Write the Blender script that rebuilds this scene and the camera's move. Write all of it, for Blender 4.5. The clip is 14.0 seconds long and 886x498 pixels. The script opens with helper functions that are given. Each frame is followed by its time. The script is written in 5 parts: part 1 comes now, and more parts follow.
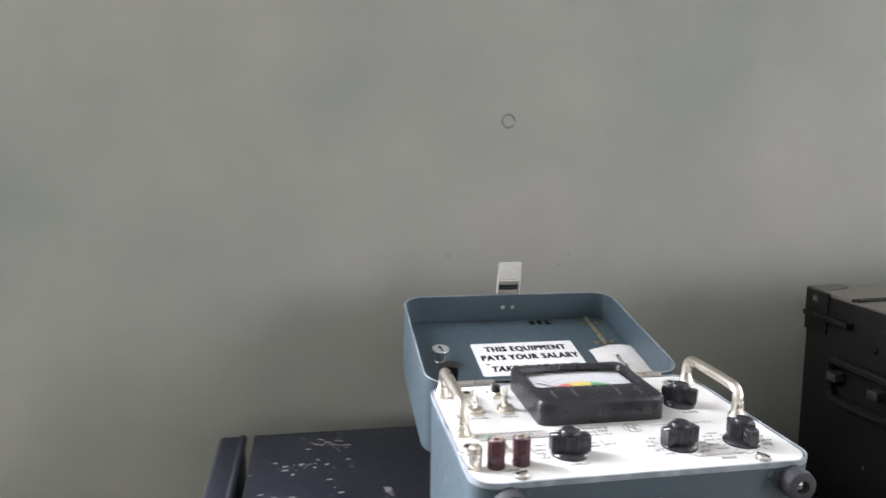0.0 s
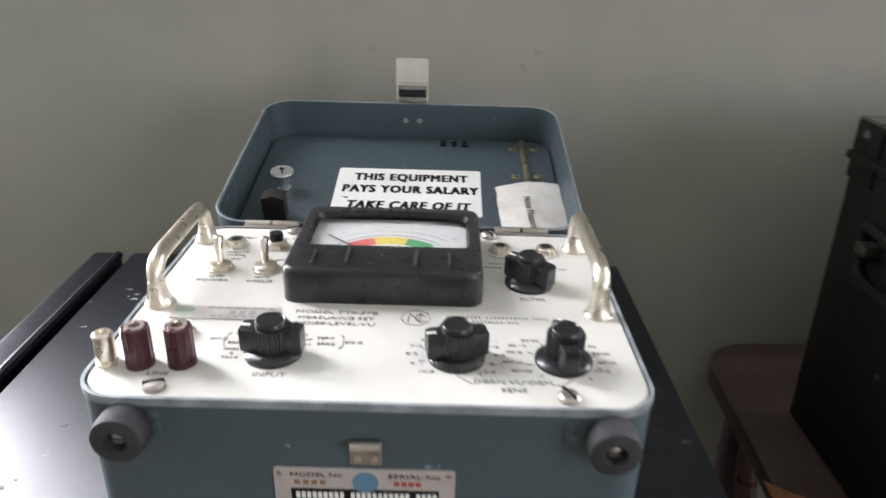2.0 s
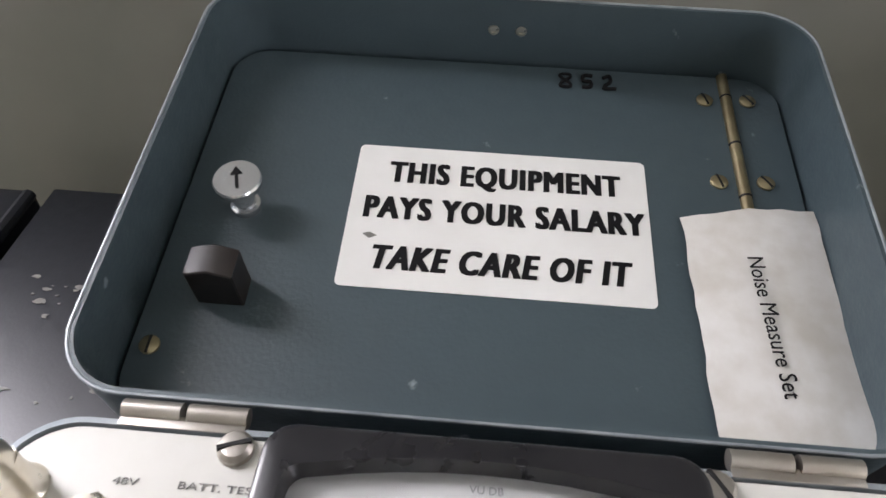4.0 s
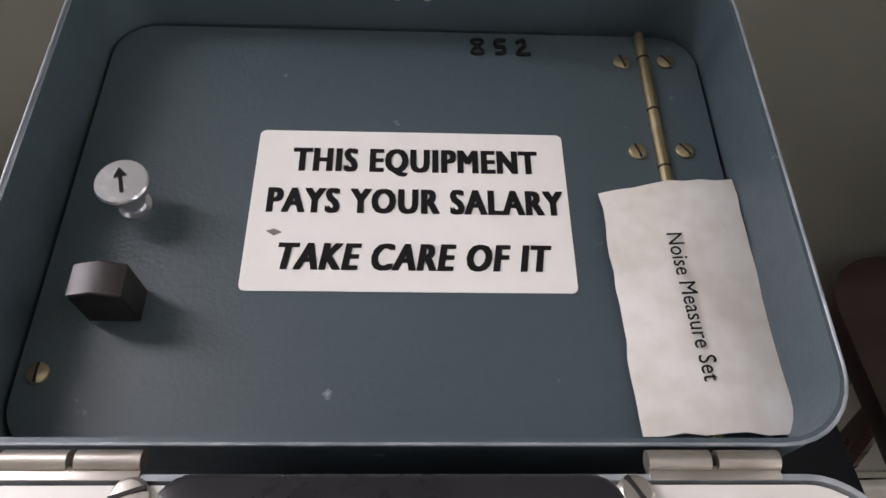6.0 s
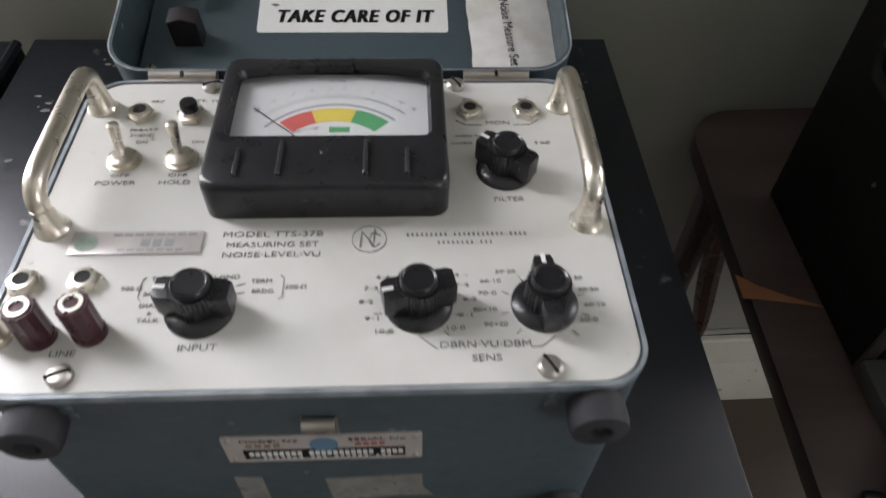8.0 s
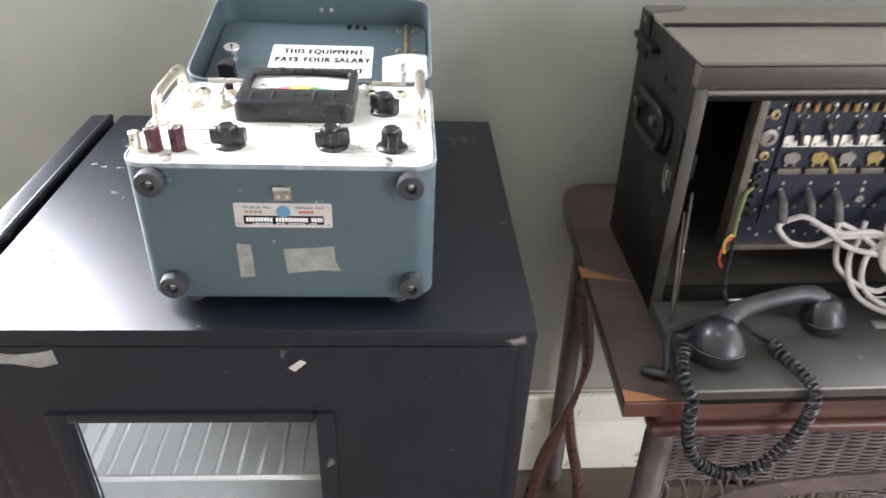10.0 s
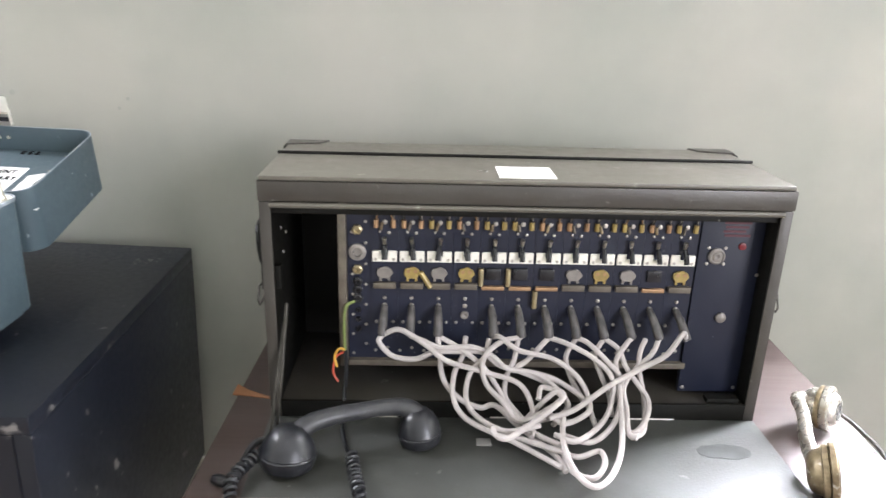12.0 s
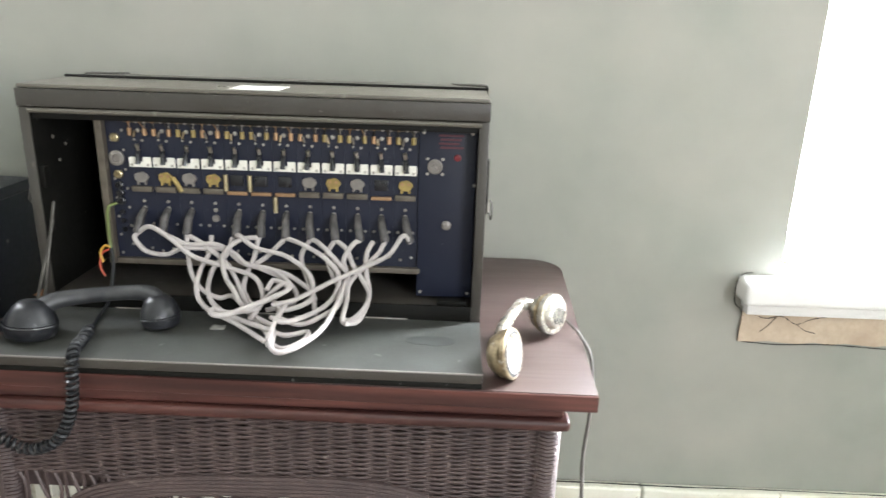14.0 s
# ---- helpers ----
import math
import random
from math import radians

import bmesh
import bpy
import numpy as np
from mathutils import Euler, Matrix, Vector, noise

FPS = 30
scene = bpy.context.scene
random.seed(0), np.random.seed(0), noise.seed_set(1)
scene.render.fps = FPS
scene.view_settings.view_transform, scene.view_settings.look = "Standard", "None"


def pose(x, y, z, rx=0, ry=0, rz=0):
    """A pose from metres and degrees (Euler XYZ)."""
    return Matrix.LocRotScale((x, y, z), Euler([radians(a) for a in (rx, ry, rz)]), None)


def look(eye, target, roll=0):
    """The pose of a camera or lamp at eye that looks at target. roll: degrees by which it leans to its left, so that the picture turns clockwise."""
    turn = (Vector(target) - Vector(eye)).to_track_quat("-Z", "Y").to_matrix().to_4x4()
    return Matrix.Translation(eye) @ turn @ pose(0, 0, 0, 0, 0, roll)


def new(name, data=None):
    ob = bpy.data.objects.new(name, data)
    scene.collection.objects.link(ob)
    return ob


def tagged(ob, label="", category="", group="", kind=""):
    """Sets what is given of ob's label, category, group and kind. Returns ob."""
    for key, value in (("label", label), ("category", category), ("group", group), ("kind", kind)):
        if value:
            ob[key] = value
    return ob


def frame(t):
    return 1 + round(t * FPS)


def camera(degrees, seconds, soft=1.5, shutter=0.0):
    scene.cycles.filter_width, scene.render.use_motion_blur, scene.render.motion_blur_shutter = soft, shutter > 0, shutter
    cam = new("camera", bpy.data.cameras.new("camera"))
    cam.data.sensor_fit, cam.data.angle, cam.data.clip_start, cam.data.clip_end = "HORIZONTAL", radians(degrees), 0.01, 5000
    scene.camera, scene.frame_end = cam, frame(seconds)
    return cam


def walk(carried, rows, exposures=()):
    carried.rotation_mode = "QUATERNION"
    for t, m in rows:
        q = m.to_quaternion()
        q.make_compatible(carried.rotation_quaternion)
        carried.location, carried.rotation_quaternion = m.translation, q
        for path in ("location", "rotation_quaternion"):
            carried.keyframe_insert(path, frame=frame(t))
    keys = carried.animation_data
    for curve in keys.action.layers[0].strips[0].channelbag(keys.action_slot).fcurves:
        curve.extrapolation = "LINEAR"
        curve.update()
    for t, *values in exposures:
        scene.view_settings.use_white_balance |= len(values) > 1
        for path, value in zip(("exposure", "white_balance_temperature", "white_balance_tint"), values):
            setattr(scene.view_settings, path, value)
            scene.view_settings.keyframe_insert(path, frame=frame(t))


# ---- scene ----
cam = camera(64.5, 14.0, soft=1.5, shutter=0.35)
PATH = [
    (0, (0.2208, 0.1487, 1.2784), (0.5722, 2.0902, 0.9511), -0.80),
    (0.5, (0.3180, 0.2275, 1.2567), (0.6721, 2.1449, 0.8116), -0.90),
    (1, (0.4163, 0.2600, 1.2375), (0.7591, 2.1243, 0.5997), -0.75),
    (1.5, (0.4924, 0.2675, 1.2212), (0.7150, 2.1032, 0.4593), -0.25),
    (2, (0.4900, 0.3325, 1.2300), (0.4722, 2.1447, 0.3841), -0.10),
    (2.5, (0.4762, 0.4587, 1.2278), (0.3524, 2.2375, 0.3218), 0.10),
    (3, (0.4560, 0.5537, 1.2156), (0.3131, 2.2301, 0.1343), -0.10),
    (3.2, (0.4484, 0.5887, 1.2144), (0.2961, 2.2089, 0.0518), -0.30),
    (5.3, (0.4596, 0.7037, 1.2142), (0.4375, 2.0277, -0.2846), 0.40),
    (5.5, (0.4609, 0.7013, 1.2130), (0.4579, 2.0347, -0.2777), 0.40),
    (6, (0.4622, 0.7025, 1.2192), (0.4988, 2.0077, -0.2958), 0.85),
    (6.5, (0.4562, 0.6850, 1.2268), (0.5027, 1.9829, -0.2941), 0.65),
    (7, (0.4592, 0.6226, 1.2453), (0.521, 1.9012, -0.2908), 0.9),
    (7.5, (0.483, 0.538, 1.267), (0.534, 1.803, -0.281), 0.1),
    (8, (0.497, 0.455, 1.276), (0.548, 1.733, -0.262), -0.1),
    (8.2, (0.503, 0.429, 1.277), (0.551, 1.708, -0.259), -0.2),
    (10.3, (0.6026, -0.0112, 1.3080), (0.6856, 1.7338, 0.3343), 0.85),
    (10.5, (0.6426, -0.0425, 1.3098), (0.7261, 1.7464, 0.4193), 1.00),
    (11, (0.8091, -0.0788, 1.3157), (0.8692, 1.7583, 0.5274), 1.10),
    (11.5, (0.9598, -0.0875, 1.2892), (1.0295, 1.7808, 0.5788), 1.55),
    (12, (1.0567, -0.0325, 1.2550), (1.1193, 1.8557, 0.5988), 1.65),
    (12.5, (1.1308, 0.0013, 1.2013), (1.1799, 1.9001, 0.5751), 1.65),
    (13, (1.2280, -0.0850, 1.1833), (1.2664, 1.8200, 0.5755), 1.75),
    (13.5, (1.3337, -0.1700, 1.1503), (1.3241, 1.7353, 0.5422), 1.95),
    (14, (1.4551, -0.1762, 1.1557), (1.4215, 1.7293, 0.5492), 1.85),
]
EXPOSURES = [(0, 0.46, 6200, 20), (1.5, 0.26, 6450, 18), (3, 0.0, 6500, 18), (5.5, -0.26, 6750, 26), (7.5, -0.47, 6650, 20), (8.2, -0.66, 6450, 18), (10.3, 1.42, 6350, 19), (12, 1.42, 6330, 18), (13.3, 1.36, 6300, 15), (14.0, 1.22, 6350, 12)]
walk(cam, [(t, look(eye, target, roll)) for t, eye, target, roll in PATH], EXPOSURES)

# ---- light ----
world = bpy.data.worlds.new("sky")
world.use_nodes = True
scene.world = world
sky = world.node_tree.nodes.new("ShaderNodeTexSky")
sky.sky_type, sky.sun_disc = "NISHITA", False
sky.sun_elevation, sky.sun_rotation = radians(48), radians(150)
world.node_tree.links.new(sky.outputs[0], world.node_tree.nodes["Background"].inputs[0])
world.node_tree.nodes["Background"].inputs[1].default_value = 0.15


def area_light(name, m, sx, sy, power, colour):
    data = bpy.data.lights.new(name, "AREA")
    data.shape, data.size, data.size_y, data.energy, data.color = "RECTANGLE", sx, sy, power, colour
    ob = new(name, data)
    ob.matrix_world = m
    return ob


# daylight in the openings of the seen window and the one left of view
area_light("opening_light", look((2.566, 1.26, 1.50), (2.566, 0.0, 1.35)), 0.95, 1.55, 228, (0.93, 0.97, 1.0))
area_light("opening_light", look((-0.615, 1.17, 1.66), (-0.615, 0.0, 1.45)), 0.74, 1.5, 125, (0.94, 0.975, 1.0))
# added fill light; no window is seen in this east wall
area_light("opening_light", look((3.36, -2.3, 1.65), (0.0, -2.3, 1.5)), 1.95, 1.65, 66, (0.96, 0.98, 1.0))

# ---- materials ----


def material(name, colour, rough=0.5, metal=0.0, second=None, scale=8.0, amount=0.35, fine=120.0, bump=0.05,
             bump_scale=200.0, spots=None, spot_scale=60.0, spot_at=0.68, specular=0.5, stretch=(1, 1, 1), per_piece=0.0, rough_var=0.12, relief=0.002):
    """A surface with large and fine variation, relief and scattered spots of wear."""
    spot_at -= 0.07
    m = bpy.data.materials.new(name)
    m.use_nodes = True
    nt = m.node_tree
    n, ln = nt.nodes, nt.links.new
    bsdf = n["Principled BSDF"]
    co = n.new("ShaderNodeTexCoord")
    mp = n.new("ShaderNodeMapping")
    mp.inputs["Scale"].default_value = stretch
    ln(co.outputs["Object"], mp.inputs[0])

    def tex(sc, detail):
        t = n.new("ShaderNodeTexNoise")
        t.inputs["Scale"].default_value, t.inputs["Detail"].default_value = sc, detail
        ln(mp.outputs[0], t.inputs["Vector"])
        return t

    def ramp(src, lo, hi):
        r = n.new("ShaderNodeMapRange")
        r.inputs["From Min"].default_value, r.inputs["From Max"].default_value = lo, hi
        ln(src, r.inputs["Value"])
        return r

    def mix(fac, a, b, factor=1.0):
        x = n.new("ShaderNodeMix")
        x.data_type = "RGBA"
        if hasattr(fac, "links"):
            s = n.new("ShaderNodeMath")
            s.operation = "MULTIPLY"
            s.inputs[1].default_value = factor
            ln(fac, s.inputs[0])
            ln(s.outputs[0], x.inputs[0])
        for sock, v in ((x.inputs[6], a), (x.inputs[7], b)):
            if hasattr(v, "links"):
                ln(v, sock)
            else:
                sock.default_value = (*v, 1)
        return x.outputs[2]

    second = second or tuple(c * 0.7 for c in colour)
    large, small = tex(scale, 5), tex(fine, 6)
    out = mix(ramp(large.outputs[0], 0.38, 0.66).outputs[0], colour, second, amount)
    out = mix(ramp(small.outputs[0], 0.35, 0.7).outputs[0], out, second, amount * 0.5)
    if spots:
        spot = tex(spot_scale, 8)
        out = mix(ramp(spot.outputs[0], spot_at, spot_at + 0.05).outputs[0], out, spots, 0.85)
    if per_piece:
        info = n.new("ShaderNodeObjectInfo")
        hue = n.new("ShaderNodeHueSaturation")
        r = n.new("ShaderNodeMapRange")
        r.inputs["To Min"].default_value, r.inputs["To Max"].default_value = 1 - per_piece, 1 + per_piece
        ln(info.outputs["Random"], r.inputs["Value"])
        ln(r.outputs[0], hue.inputs["Value"])
        ln(out, hue.inputs["Color"])
        out = hue.outputs[0]
    ln(out, bsdf.inputs["Base Color"])
    rr = n.new("ShaderNodeMapRange")
    rr.inputs["To Min"].default_value, rr.inputs["To Max"].default_value = max(0.02, rough - rough_var), min(1, rough + rough_var)
    ln(small.outputs[0], rr.inputs["Value"])
    ln(rr.outputs[0], bsdf.inputs["Roughness"])
    bsdf.inputs["Metallic"].default_value = metal
    bsdf.inputs["Specular IOR Level"].default_value = specular
    if bump:
        b = n.new("ShaderNodeBump")
        b.inputs["Strength"].default_value, b.inputs["Distance"].default_value = bump, relief
        ln(tex(bump_scale, 4).outputs[0], b.inputs["Height"])
        ln(b.outputs[0], bsdf.inputs["Normal"])
    return m


def clear_glass(name, rough=0.02):
    m = bpy.data.materials.new(name)
    m.use_nodes = True
    b = m.node_tree.nodes["Principled BSDF"]
    b.inputs["Transmission Weight"].default_value, b.inputs["Roughness"].default_value, b.inputs["IOR"].default_value = 1, rough, 1.2
    return m


WALL = material("wall_paint", (0.228, 0.241, 0.212), 0.62, second=(0.345, 0.33, 0.293), scale=2.3, amount=0.75, fine=7, bump=0.55, bump_scale=5.5, rough_var=0.06, relief=0.006)
# wall colour made darker to stand for the ring ridge's shading
RIDGE_SHADE = material("ridge_shade_paint", (0.195, 0.20, 0.178), 0.6, amount=0.4, scale=90)
CEILING = material("ceiling_paint", (0.5, 0.5, 0.46), 0.8)
FLOOR = material("floor_boards", (0.085, 0.062, 0.045), 0.5, stretch=(1, 12, 1))
CREAM = material("cream_trim_paint", (0.72, 0.71, 0.62), 0.4, second=(0.55, 0.52, 0.4), scale=5, amount=0.5, spots=(0.35, 0.3, 0.2), spot_scale=40, spot_at=0.72)
WHITE_TRIM = material("white_sill_paint", (0.8, 0.8, 0.78), 0.35, amount=0.15)
PLASTER = material("bare_plaster", (0.52, 0.43, 0.33), 0.9, second=(0.38, 0.29, 0.21), scale=14, amount=0.7, bump=0.6, bump_scale=60)
BLACK_METAL = material("black_enamel_metal", (0.0030, 0.0044, 0.0088), 0.41, second=(0.0062, 0.0086, 0.0140), scale=5, amount=0.6, bump=0.04, bump_scale=400, spots=(0.17, 0.16, 0.15), spot_scale=26, spot_at=0.735)
BLUE = material("blue_grey_enamel", (0.057, 0.083, 0.096), 0.42, second=(0.046, 0.068, 0.080), scale=9, amount=0.5, bump=0.12, bump_scale=500, spots=(0.3, 0.34, 0.36), spot_scale=70, spot_at=0.78)
PANEL = material("white_panel_enamel", (0.63, 0.625, 0.59), 0.36, second=(0.53, 0.52, 0.47), scale=14, amount=0.35, bump=0.03, bump_scale=300, spots=(0.35, 0.3, 0.22), spot_scale=90, spot_at=0.77)
NICKEL = material("worn_nickel", (0.78, 0.74, 0.66), 0.30, 1.0, second=(0.62, 0.54, 0.42), scale=60, amount=0.5, bump=0.05)
DARK_STEEL = material("blackened_steel", (0.09, 0.085, 0.075), 0.45, 0.7, second=(0.04, 0.035, 0.03), scale=40, amount=0.7)
STEEL = material("dull_steel", (0.5, 0.48, 0.44), 0.4, 0.9, second=(0.32, 0.28, 0.24), scale=40, amount=0.6)
BRASS = material("aged_brass", (0.42, 0.36, 0.22), 0.4, 0.9, second=(0.25, 0.2, 0.12), scale=60, amount=0.6)
ALUMINIUM = material("anodised_plate", (0.54, 0.51, 0.49), 0.35, 0.3, second=(0.42, 0.38, 0.35), scale=60, amount=0.4)
BAKELITE = material("black_bakelite", (0.007, 0.007, 0.009), 0.3, second=(0.018, 0.018, 0.02), scale=40, amount=0.5)
METER_CASE = material("grey_black_phenolic", (0.010, 0.010, 0.012), 0.3, second=(0.022, 0.0215, 0.024), scale=25, amount=0.5, bump=0.02)
# the ribs' highlights are put into a colour paler than the case
RIB = material("highlit_phenolic_rib", (0.03, 0.03, 0.033), 0.22, amount=0.3)
MAROON = material("maroon_bakelite", (0.05, 0.012, 0.018), 0.3, amount=0.3)
SCUFF = material("dull_paint_splash", (0.2, 0.195, 0.18), 0.8, amount=0.5)
RUBBER = material("grey_rubber", (0.026, 0.026, 0.03), 0.75, amount=0.5, bump=0.3)
DARK = material("dark_void", (0.006, 0.006, 0.006), 0.8)
INK = material("black_ink", (0.009, 0.009, 0.010), 0.65, specular=0.15)
PANEL_INK = material("worn_panel_ink", (0.11, 0.11, 0.105), 0.6, second=(0.26, 0.26, 0.24), scale=160, amount=0.7)
PAPER = material("white_paper", (0.72, 0.71, 0.69), 0.75, second=(0.46, 0.42, 0.35), scale=30, amount=0.45, bump=0.3, bump_scale=40)
STICKER = material("white_vinyl", (0.8, 0.8, 0.78), 0.4, second=(0.72, 0.71, 0.68), scale=30, amount=0.3)
DIAL = material("dial_card", (0.60, 0.61, 0.60), 0.5, amount=0.08)
GREY_INK = material("grey_ink", (0.30, 0.31, 0.31), 0.6)
RED = material("red_ink", (0.52, 0.10, 0.085), 0.5, amount=0.1)
YELLOW = material("yellow_ink", (0.60, 0.48, 0.08), 0.5, amount=0.1)
EMBLEM = material("pale_green_print", (0.30, 0.40, 0.33), 0.5, second=(0.5, 0.55, 0.5), scale=200, amount=0.6)
GREEN = material("green_ink", (0.07, 0.29, 0.12), 0.5, amount=0.1)
BLUE_INK = material("blue_ink", (0.10, 0.21, 0.31), 0.5, amount=0.1)
TAPE = material("yellowed_tape", (0.25, 0.255, 0.24), 0.3, second=(0.16, 0.155, 0.135), scale=60, amount=0.8)
BROWN_BLOCK = material("brown_black_plastic", (0.018, 0.014, 0.013), 0.4, amount=0.4)
GLASS = clear_glass("clear_glass")
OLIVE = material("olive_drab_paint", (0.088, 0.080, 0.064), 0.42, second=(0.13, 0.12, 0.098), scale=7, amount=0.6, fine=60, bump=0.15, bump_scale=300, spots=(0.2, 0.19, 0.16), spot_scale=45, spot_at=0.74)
# near-black copy of the olive; shade on sides and inside is in the colour
OLIVE_SHADED = material("shaded_olive_paint", (0.0048, 0.0047, 0.0038), 0.55, specular=0.16, second=(0.009, 0.0085, 0.007), scale=7, amount=0.5, bump=0.15, bump_scale=300, spots=(0.12, 0.12, 0.11), spot_scale=70, spot_at=0.77)
NAVY = material("navy_black_panel", (0.006, 0.0085, 0.021), 0.45, specular=0.4, second=(0.011, 0.013, 0.026), scale=12, amount=0.5, spots=(0.09, 0.09, 0.1), spot_scale=130, spot_at=0.77)
IVORY = material("ivory_plastic", (0.78, 0.76, 0.69), 0.4, second=(0.6, 0.56, 0.46), scale=80, amount=0.3)
COPPER = material("copper_strap", (0.36, 0.22, 0.12), 0.45, 0.6, amount=0.6, scale=60)
YELLOW_BITS = material("yellow_varnish", (0.34, 0.25, 0.075), 0.4, second=(0.16, 0.11, 0.04), scale=90, amount=0.6)
COVER = material("dusty_slate_olive_paint", (0.027, 0.027, 0.022), 0.5, specular=0.6, second=(0.056, 0.059, 0.055), scale=9, amount=0.8, fine=70, bump=0.12, bump_scale=300, spots=(0.14, 0.14, 0.13), spot_scale=40, spot_at=0.76)
WIPED = material("rubbed_dark_olive", (0.022, 0.023, 0.021), 0.5, specular=0.6, second=(0.048, 0.051, 0.048), scale=60, amount=0.8)
FRAYED = material("frayed_grey_cord", (0.11, 0.10, 0.09), 0.8, second=(0.05, 0.045, 0.04), scale=60, amount=0.7, bump=0.4, bump_scale=800)
GREY_BITS = material("tarnished_grey_metal", (0.24, 0.22, 0.2), 0.5, 0.4, scale=90, amount=0.6)
CORD = material("braided_white_cord", (0.44, 0.405, 0.39), 0.85, second=(0.28, 0.25, 0.235), scale=50, amount=0.5, bump=0.5, bump_scale=900)
PLUG = material("plug_sleeve", (0.03, 0.028, 0.028), 0.5, second=(0.10, 0.09, 0.085), scale=90, amount=0.7)
HANDSET = material("worn_black_handset", (0.006, 0.0065, 0.009), 0.36, second=(0.022, 0.023, 0.026), scale=35, amount=0.6, spots=(0.10, 0.10, 0.10), spot_scale=48, spot_at=0.70)
HANDSET_GRIP = material("dull_grey_grip", (0.016, 0.017, 0.020), 0.45, second=(0.055, 0.055, 0.055), scale=45, amount=0.6)
OLIVE_MID = material("worn_olive_brown_paint", (0.036, 0.031, 0.025), 0.36, second=(0.052, 0.049, 0.043), scale=9, amount=0.7, fine=70, bump=0.12, bump_scale=300, spots=(0.13, 0.125, 0.11), spot_scale=55, spot_at=0.75)
BROWN_METAL = material("dull_brown_metal", (0.13, 0.11, 0.085), 0.5, 0.3, second=(0.06, 0.05, 0.04), scale=50, amount=0.6)
COILED = material("black_coiled_cord", (0.012, 0.013, 0.015), 0.42, amount=0.3)
TARNISH = material("tarnished_silver_cream", (0.36, 0.29, 0.18), 0.36, 0.5, second=(0.10, 0.068, 0.035), scale=55, amount=0.95, bump=0.15, spots=(0.55, 0.53, 0.46), spot_scale=70, spot_at=0.68)
SILVER = material("bright_worn_silver", (0.60, 0.58, 0.53), 0.28, 0.7, second=(0.24, 0.20, 0.14), scale=60, amount=0.8)
CHROME = material("cool_satin_chrome", (0.70, 0.72, 0.74), 0.22, 0.85, amount=0.2)
LATCH_PLATE = material("satin_nickel_plate", (0.74, 0.72, 0.66), 0.42, 0.35, second=(0.55, 0.52, 0.45), scale=60, amount=0.4)
RIM = material("worn_pale_edge", (0.34, 0.37, 0.39), 0.42, 0.2, second=(0.13, 0.16, 0.18), scale=70, amount=0.7)
WOOD = material("mahogany", (0.085, 0.037, 0.029), 0.3, second=(0.04, 0.018, 0.014), scale=7, amount=0.8, fine=60, stretch=(0.12, 1, 1), bump=0.1, bump_scale=60, spots=(0.2, 0.11, 0.07), spot_scale=30, spot_at=0.79)
TABLE_WOOD = material("dusty_mahogany_top", (0.038, 0.020, 0.016), 0.40, second=(0.074, 0.051, 0.046), scale=16, amount=0.85, fine=120, stretch=(0.09, 1, 1), bump=0.15, bump_scale=90, specular=0.6, spots=(0.025, 0.013, 0.010), spot_scale=22, spot_at=0.74)
RED_WOOD = material("red_mahogany_moulding", (0.112, 0.040, 0.031), 0.38, second=(0.028, 0.011, 0.010), scale=42, amount=0.95, fine=160, stretch=(0.07, 1, 1), bump=0.1, bump_scale=60)
RAW_WOOD = material("scraped_raw_wood", (0.3, 0.13, 0.055), 0.6, scale=40)
WICKER = material("dark_brown_wicker", (0.082, 0.055, 0.050), 0.6, second=(0.042, 0.028, 0.027), scale=26, amount=0.7, spots=(0.23, 0.18, 0.15), spot_scale=60, spot_at=0.76)
WIRE_WHITE = material("white_wire", (0.8, 0.82, 0.8), 0.35, amount=0.1)
MIRROR_TEAL = material("pale_enamel_lining", (0.88, 0.9, 0.88), 0.3, second=(0.7, 0.76, 0.76), scale=6, amount=0.5)
GREEN_WIRE = material("green_wire", (0.16, 0.2, 0.06), 0.5)
RED_WIRE = material("red_wire", (0.4, 0.06, 0.03), 0.5)
ORANGE_WIRE = material("orange_wire", (0.6, 0.33, 0.05), 0.5)
RED_LAMP = material("red_lens", (0.18, 0.02, 0.025), 0.3)
FADED_RED = material("faded_red_lettering", (0.09, 0.02, 0.03), 0.6)

# ---- mesh helpers ----


def mesh_of(bm, name, mat, smooth=True):
    me = bpy.data.meshes.new(name)
    bm.to_mesh(me)
    bm.free()
    me.materials.append(mat)
    if smooth:
        me.polygons.foreach_set("use_smooth", [True] * len(me.polygons))
        me.set_sharp_from_angle(angle=radians(38))
    return me


def part(name, bm, mat, parent, label="", at=None, smooth=True):
    me = bm if isinstance(bm, bpy.types.Mesh) else mesh_of(bm, name, mat, smooth)
    ob = new(name, me)
    ob.parent = parent
    if at is not None:
        ob.matrix_basis = at
    if label:
        ob["label"] = label
    return ob


def thing(name, label, category, m=None, group="", kind=""):
    ob = new(name)
    ob.empty_display_size = 0.02
    ob.matrix_basis = m or Matrix()
    return tagged(ob, label, category, group, kind)


def solid(name, bm, mat, label, category, m=None, group="", kind="", smooth=True):
    ob = new(name, mesh_of(bm, name, mat, smooth))
    ob.matrix_basis = m or Matrix()
    return tagged(ob, label, category, group, kind)


